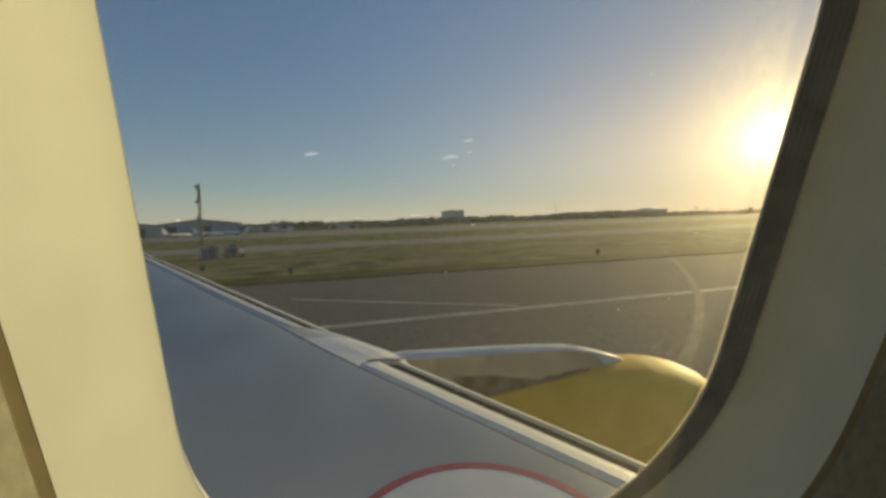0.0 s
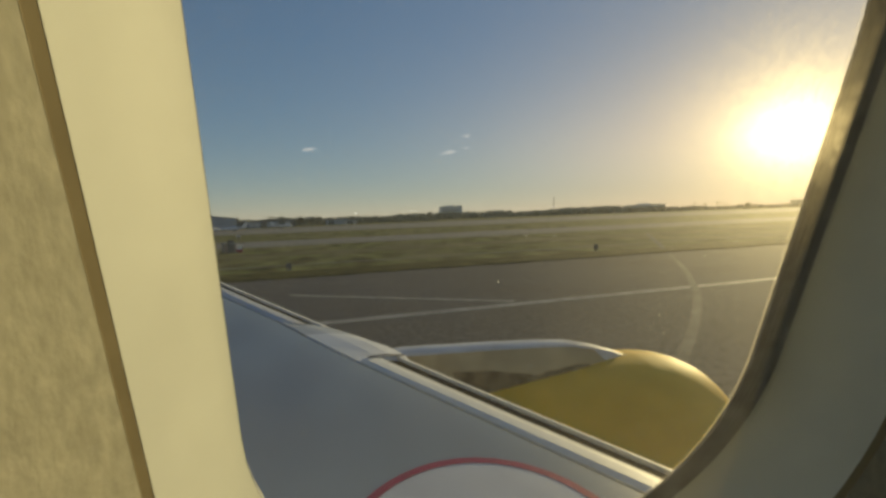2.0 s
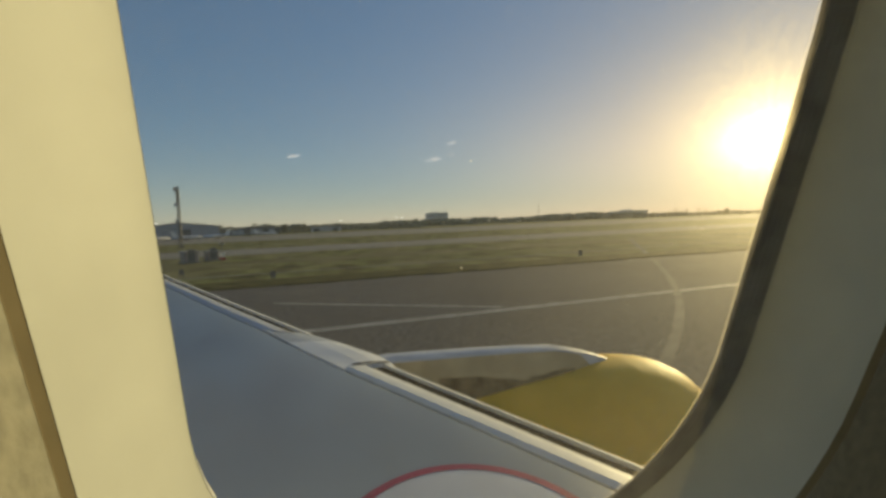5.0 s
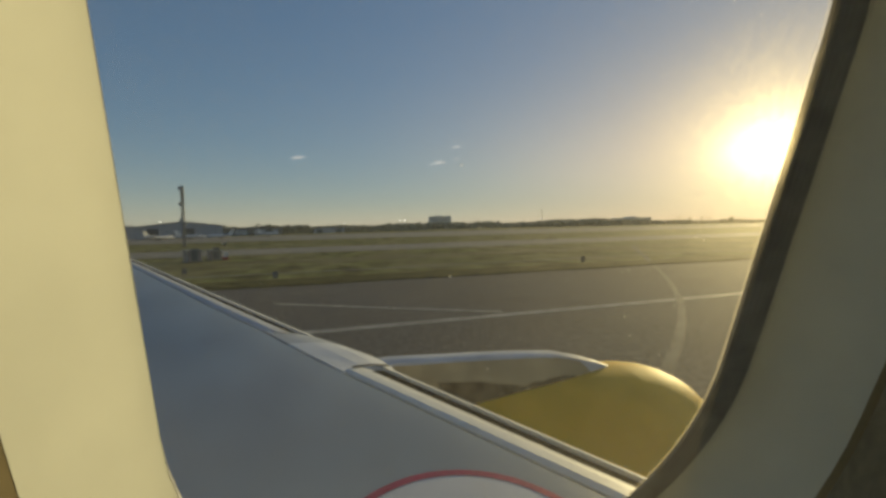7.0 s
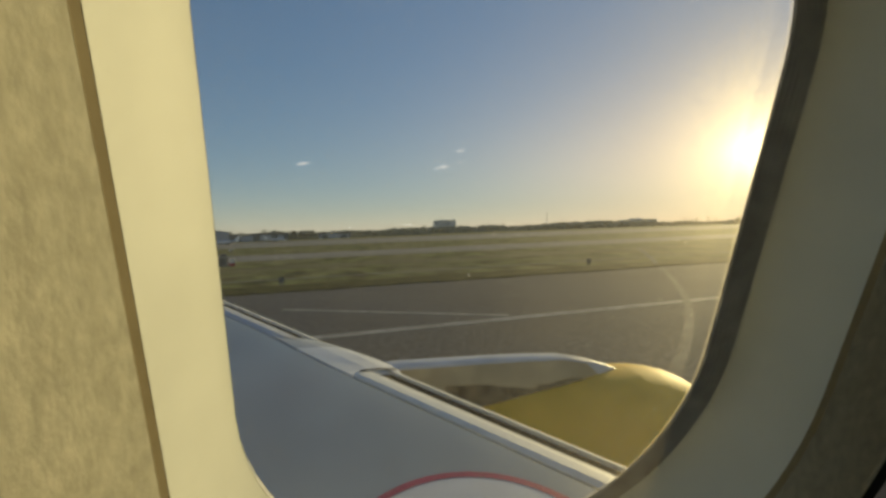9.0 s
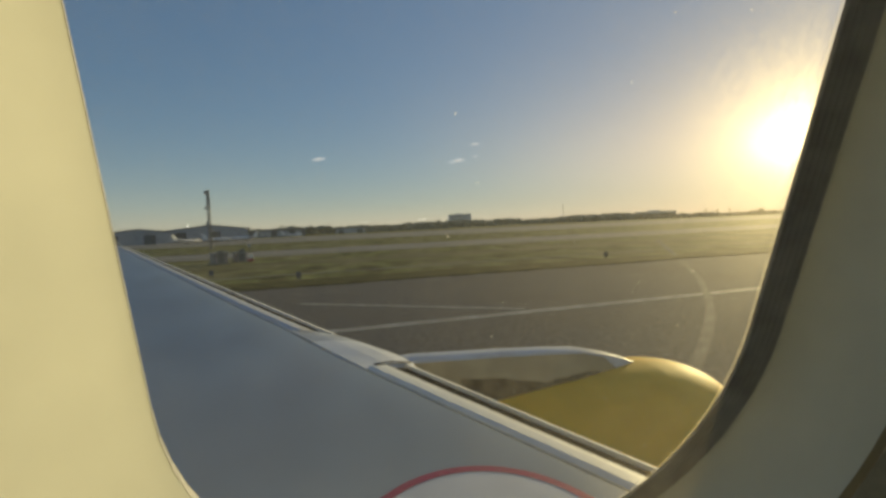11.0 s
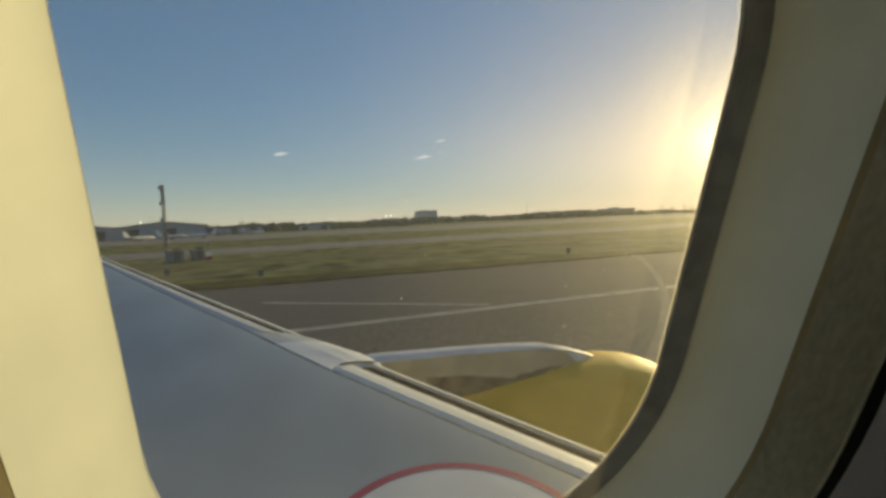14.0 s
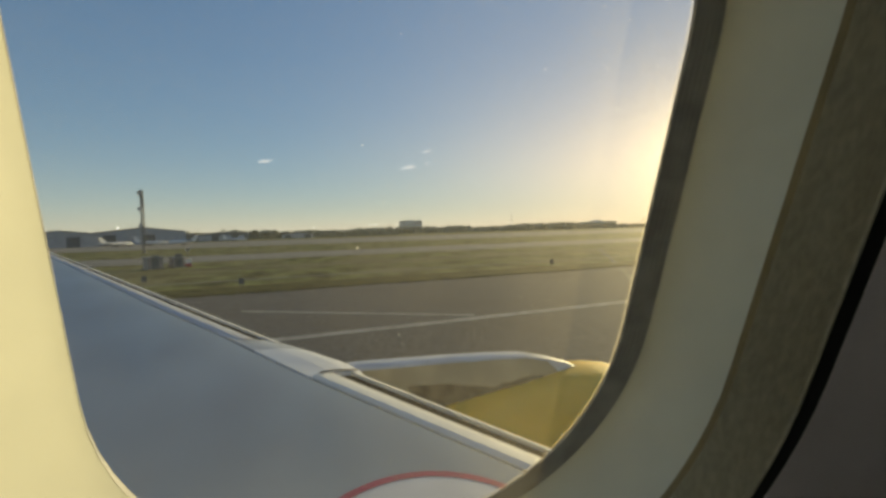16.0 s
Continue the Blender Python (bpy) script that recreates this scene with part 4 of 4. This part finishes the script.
# ---- parked aircraft ----
def parked_jet(m):
    t = thing("parked_jet", "small white business jet parked on the apron", "aircraft", m, group="parked jets")
    bm = bmesh.new()
    prof = [(-9.5, 0.1, 2.6), (-8, 0.5, 2.4), (-4, 0.95, 2.1), (4, 1.0, 2.0), (7, 0.8, 1.9), (8.6, 0.4, 1.7), (9.2, 0.08, 1.6)]
    loft(bm, [[(x, r * math.cos(2 * math.pi * i / 14), z + r * math.sin(2 * math.pi * i / 14)) for i in range(14)] for x, r, z in prof], caps=True)
    body = part("fuselage", bm, M_WHITE, t, "", True)
    for k in range(5):
        part("window", one_box(-1.5 + 1.3 * k, -1.0 + 1.3 * k, -1.03, -0.93, 2.25, 2.6), M_WINDOW, body)
    for sgn in (-1, 1):
        bm = bmesh.new()
        loft(bm, [[(1.2, sgn * 0.8, 1.3), (-2.2, sgn * 0.8, 1.3), (-2.2, sgn * 0.8, 1.55), (1.2, sgn * 0.8, 1.6)],
                  [(-1.8, sgn * 8.5, 1.8), (-3.0, sgn * 8.5, 1.8), (-3.0, sgn * 8.5, 1.9), (-1.8, sgn * 8.5, 1.92)]], caps=True)
        part("wing", bm, M_WHITE, t)
        bm = bmesh.new()
        tube(bm, (-6.6, sgn * 1.5, 2.7), (-3.6, sgn * 1.5, 2.7), 0.45, 0.55, 12)
        part("engine", bm, M_HANGAR, t)
        part("main_gear", one_box(-1.6, -0.9, sgn * 1.7 - 0.15, sgn * 1.7 + 0.15, 0.0, 1.4), M_DARK, t)
    bm = bmesh.new()
    loft(bm, [[(-5.5, -0.12, 2.9), (-9.0, -0.12, 2.9), (-9.0, 0.12, 2.9), (-5.5, 0.12, 2.9)], [(-8.2, -0.06, 6.0), (-10.0, -0.06, 6.0), (-10.0, 0.06, 6.0), (-8.2, 0.06, 6.0)]], caps=True)
    part("fin", bm, M_WHITE, t)
    part("tailplane", one_box(-10.4, -8.7, -3.2, 3.2, 5.9, 6.05), M_WHITE, t)
    part("nose_gear", one_box(6.2, 6.7, -0.15, 0.15, 0.0, 1.4), M_DARK, t)
    return t


jet = parked_jet(polar(-11.6, 330, 0.03, 20))
for az, d, turn in ((-8.8, 340, 160), (-14.6, 320, 30), (-3.4, 420, 10)):
    copy_thing(jet, polar(az, d, 0.03, turn))


# ---- clouds ----
def cloud(az, el, d, w, seed):
    """A small wisp of cloud: flat uneven puffs."""
    rnd = random.Random(seed)
    a, e = radians(az), radians(el)
    bm = bmesh.new()
    for _ in range(70):
        q = max(-1.0, min(1.0, rnd.gauss(0, 0.42)))
        thick = 1 - q * q
        mtx = pose(q * w * 0.55, rnd.uniform(-0.3, 0.3) * w, rnd.gauss(0, 0.055) * w * thick + q * w * 0.07) @ Matrix.Diagonal((w * rnd.uniform(0.05, 0.17), w * 0.1, w * rnd.uniform(0.018, 0.05), 1))
        bmesh.ops.create_icosphere(bm, subdivisions=1, radius=1.0, matrix=mtx)
    ob = part("cloud", bm, M_CLOUD, None, "", True)
    ob.matrix_world = Matrix.Translation((d * math.sin(a) * math.cos(e), d * math.cos(a) * math.cos(e), d * math.sin(e) + 4.5)) @ pose(0, 0, 0, 0, 0, -az)
    ob.visible_shadow = False
    return tagged(ob, "small thin white wisp of cloud", "cloud", "small clouds", "backdrop")


for k, (az, el, w) in enumerate(((0.2, 8.8, 90), (17.6, 8.15, 110), (20.0, 10.1, 70), (19.9, 8.6, 40))):
    cloud(az, el, 3600, w, k + 11)


# ---- haze sheets over the airfield ----
def build_haze_material():
    m = bpy.data.materials.new("haze_veil")
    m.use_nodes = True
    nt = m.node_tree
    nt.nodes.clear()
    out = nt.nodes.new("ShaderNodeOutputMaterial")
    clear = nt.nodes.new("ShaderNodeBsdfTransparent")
    # bluish see-through tint pales the distance as aerial haze would
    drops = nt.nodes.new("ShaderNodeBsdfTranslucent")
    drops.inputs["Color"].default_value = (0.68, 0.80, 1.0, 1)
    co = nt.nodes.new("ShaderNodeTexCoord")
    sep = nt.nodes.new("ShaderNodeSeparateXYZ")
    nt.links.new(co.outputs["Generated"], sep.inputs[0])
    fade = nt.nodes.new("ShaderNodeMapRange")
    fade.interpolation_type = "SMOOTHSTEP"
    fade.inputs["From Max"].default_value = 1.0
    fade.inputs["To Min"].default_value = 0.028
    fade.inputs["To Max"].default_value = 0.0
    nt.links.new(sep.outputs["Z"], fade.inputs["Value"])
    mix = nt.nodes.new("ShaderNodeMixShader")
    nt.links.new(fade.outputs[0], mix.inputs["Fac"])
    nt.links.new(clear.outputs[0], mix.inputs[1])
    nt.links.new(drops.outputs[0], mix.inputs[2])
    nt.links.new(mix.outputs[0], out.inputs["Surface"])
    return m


M_HAZE = build_haze_material()


def haze_sheet(dist, height):
    """A thin upright sheet across the far airfield that imitates aerial haze."""
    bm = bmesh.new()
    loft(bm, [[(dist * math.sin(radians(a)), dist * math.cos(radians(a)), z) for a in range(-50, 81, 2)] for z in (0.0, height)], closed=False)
    return tagged(part("haze_sheet", bm, M_HAZE, None, "", True), "upright see-through sheet imitating haze over the far airfield", "mist", "mist banks", "backdrop")


haze_sheet(520, 34)
haze_sheet(900, 60)
haze_sheet(1500, 95)


# ---- grass along the runway ----
def verge():
    """The ragged edge where the grass grows over the asphalt; its dark green paints the edge's shadow."""
    bm = bmesh.new()
    n = 900
    rows = []
    for i in range(n + 1):
        x = -90 + 330 * i / n
        e = 37.6 + 0.45 * noise.noise((x * 0.9, 3.1, 0)) + 0.5 * noise.noise((x * 0.12, 7.7, 0))
        rows.append([bm.verts.new((x, e, 0.032)), bm.verts.new((x, e + 0.25, 0.10 + 0.05 * noise.noise((x * 2.3, 1.0, 0)))), bm.verts.new((x, 39.5, 0.08)), bm.verts.new((x, 44.0, 0.01))])
    for a, q in zip(rows, rows[1:]):
        for j in range(3):
            bm.faces.new((a[j], q[j], q[j + 1], a[j + 1]))
    return tagged(part("grass_verge", bm, M_VERGE_SHADE), "ragged grass verge with painted shade along the asphalt edge", "grass", kind="stuff")


verge()
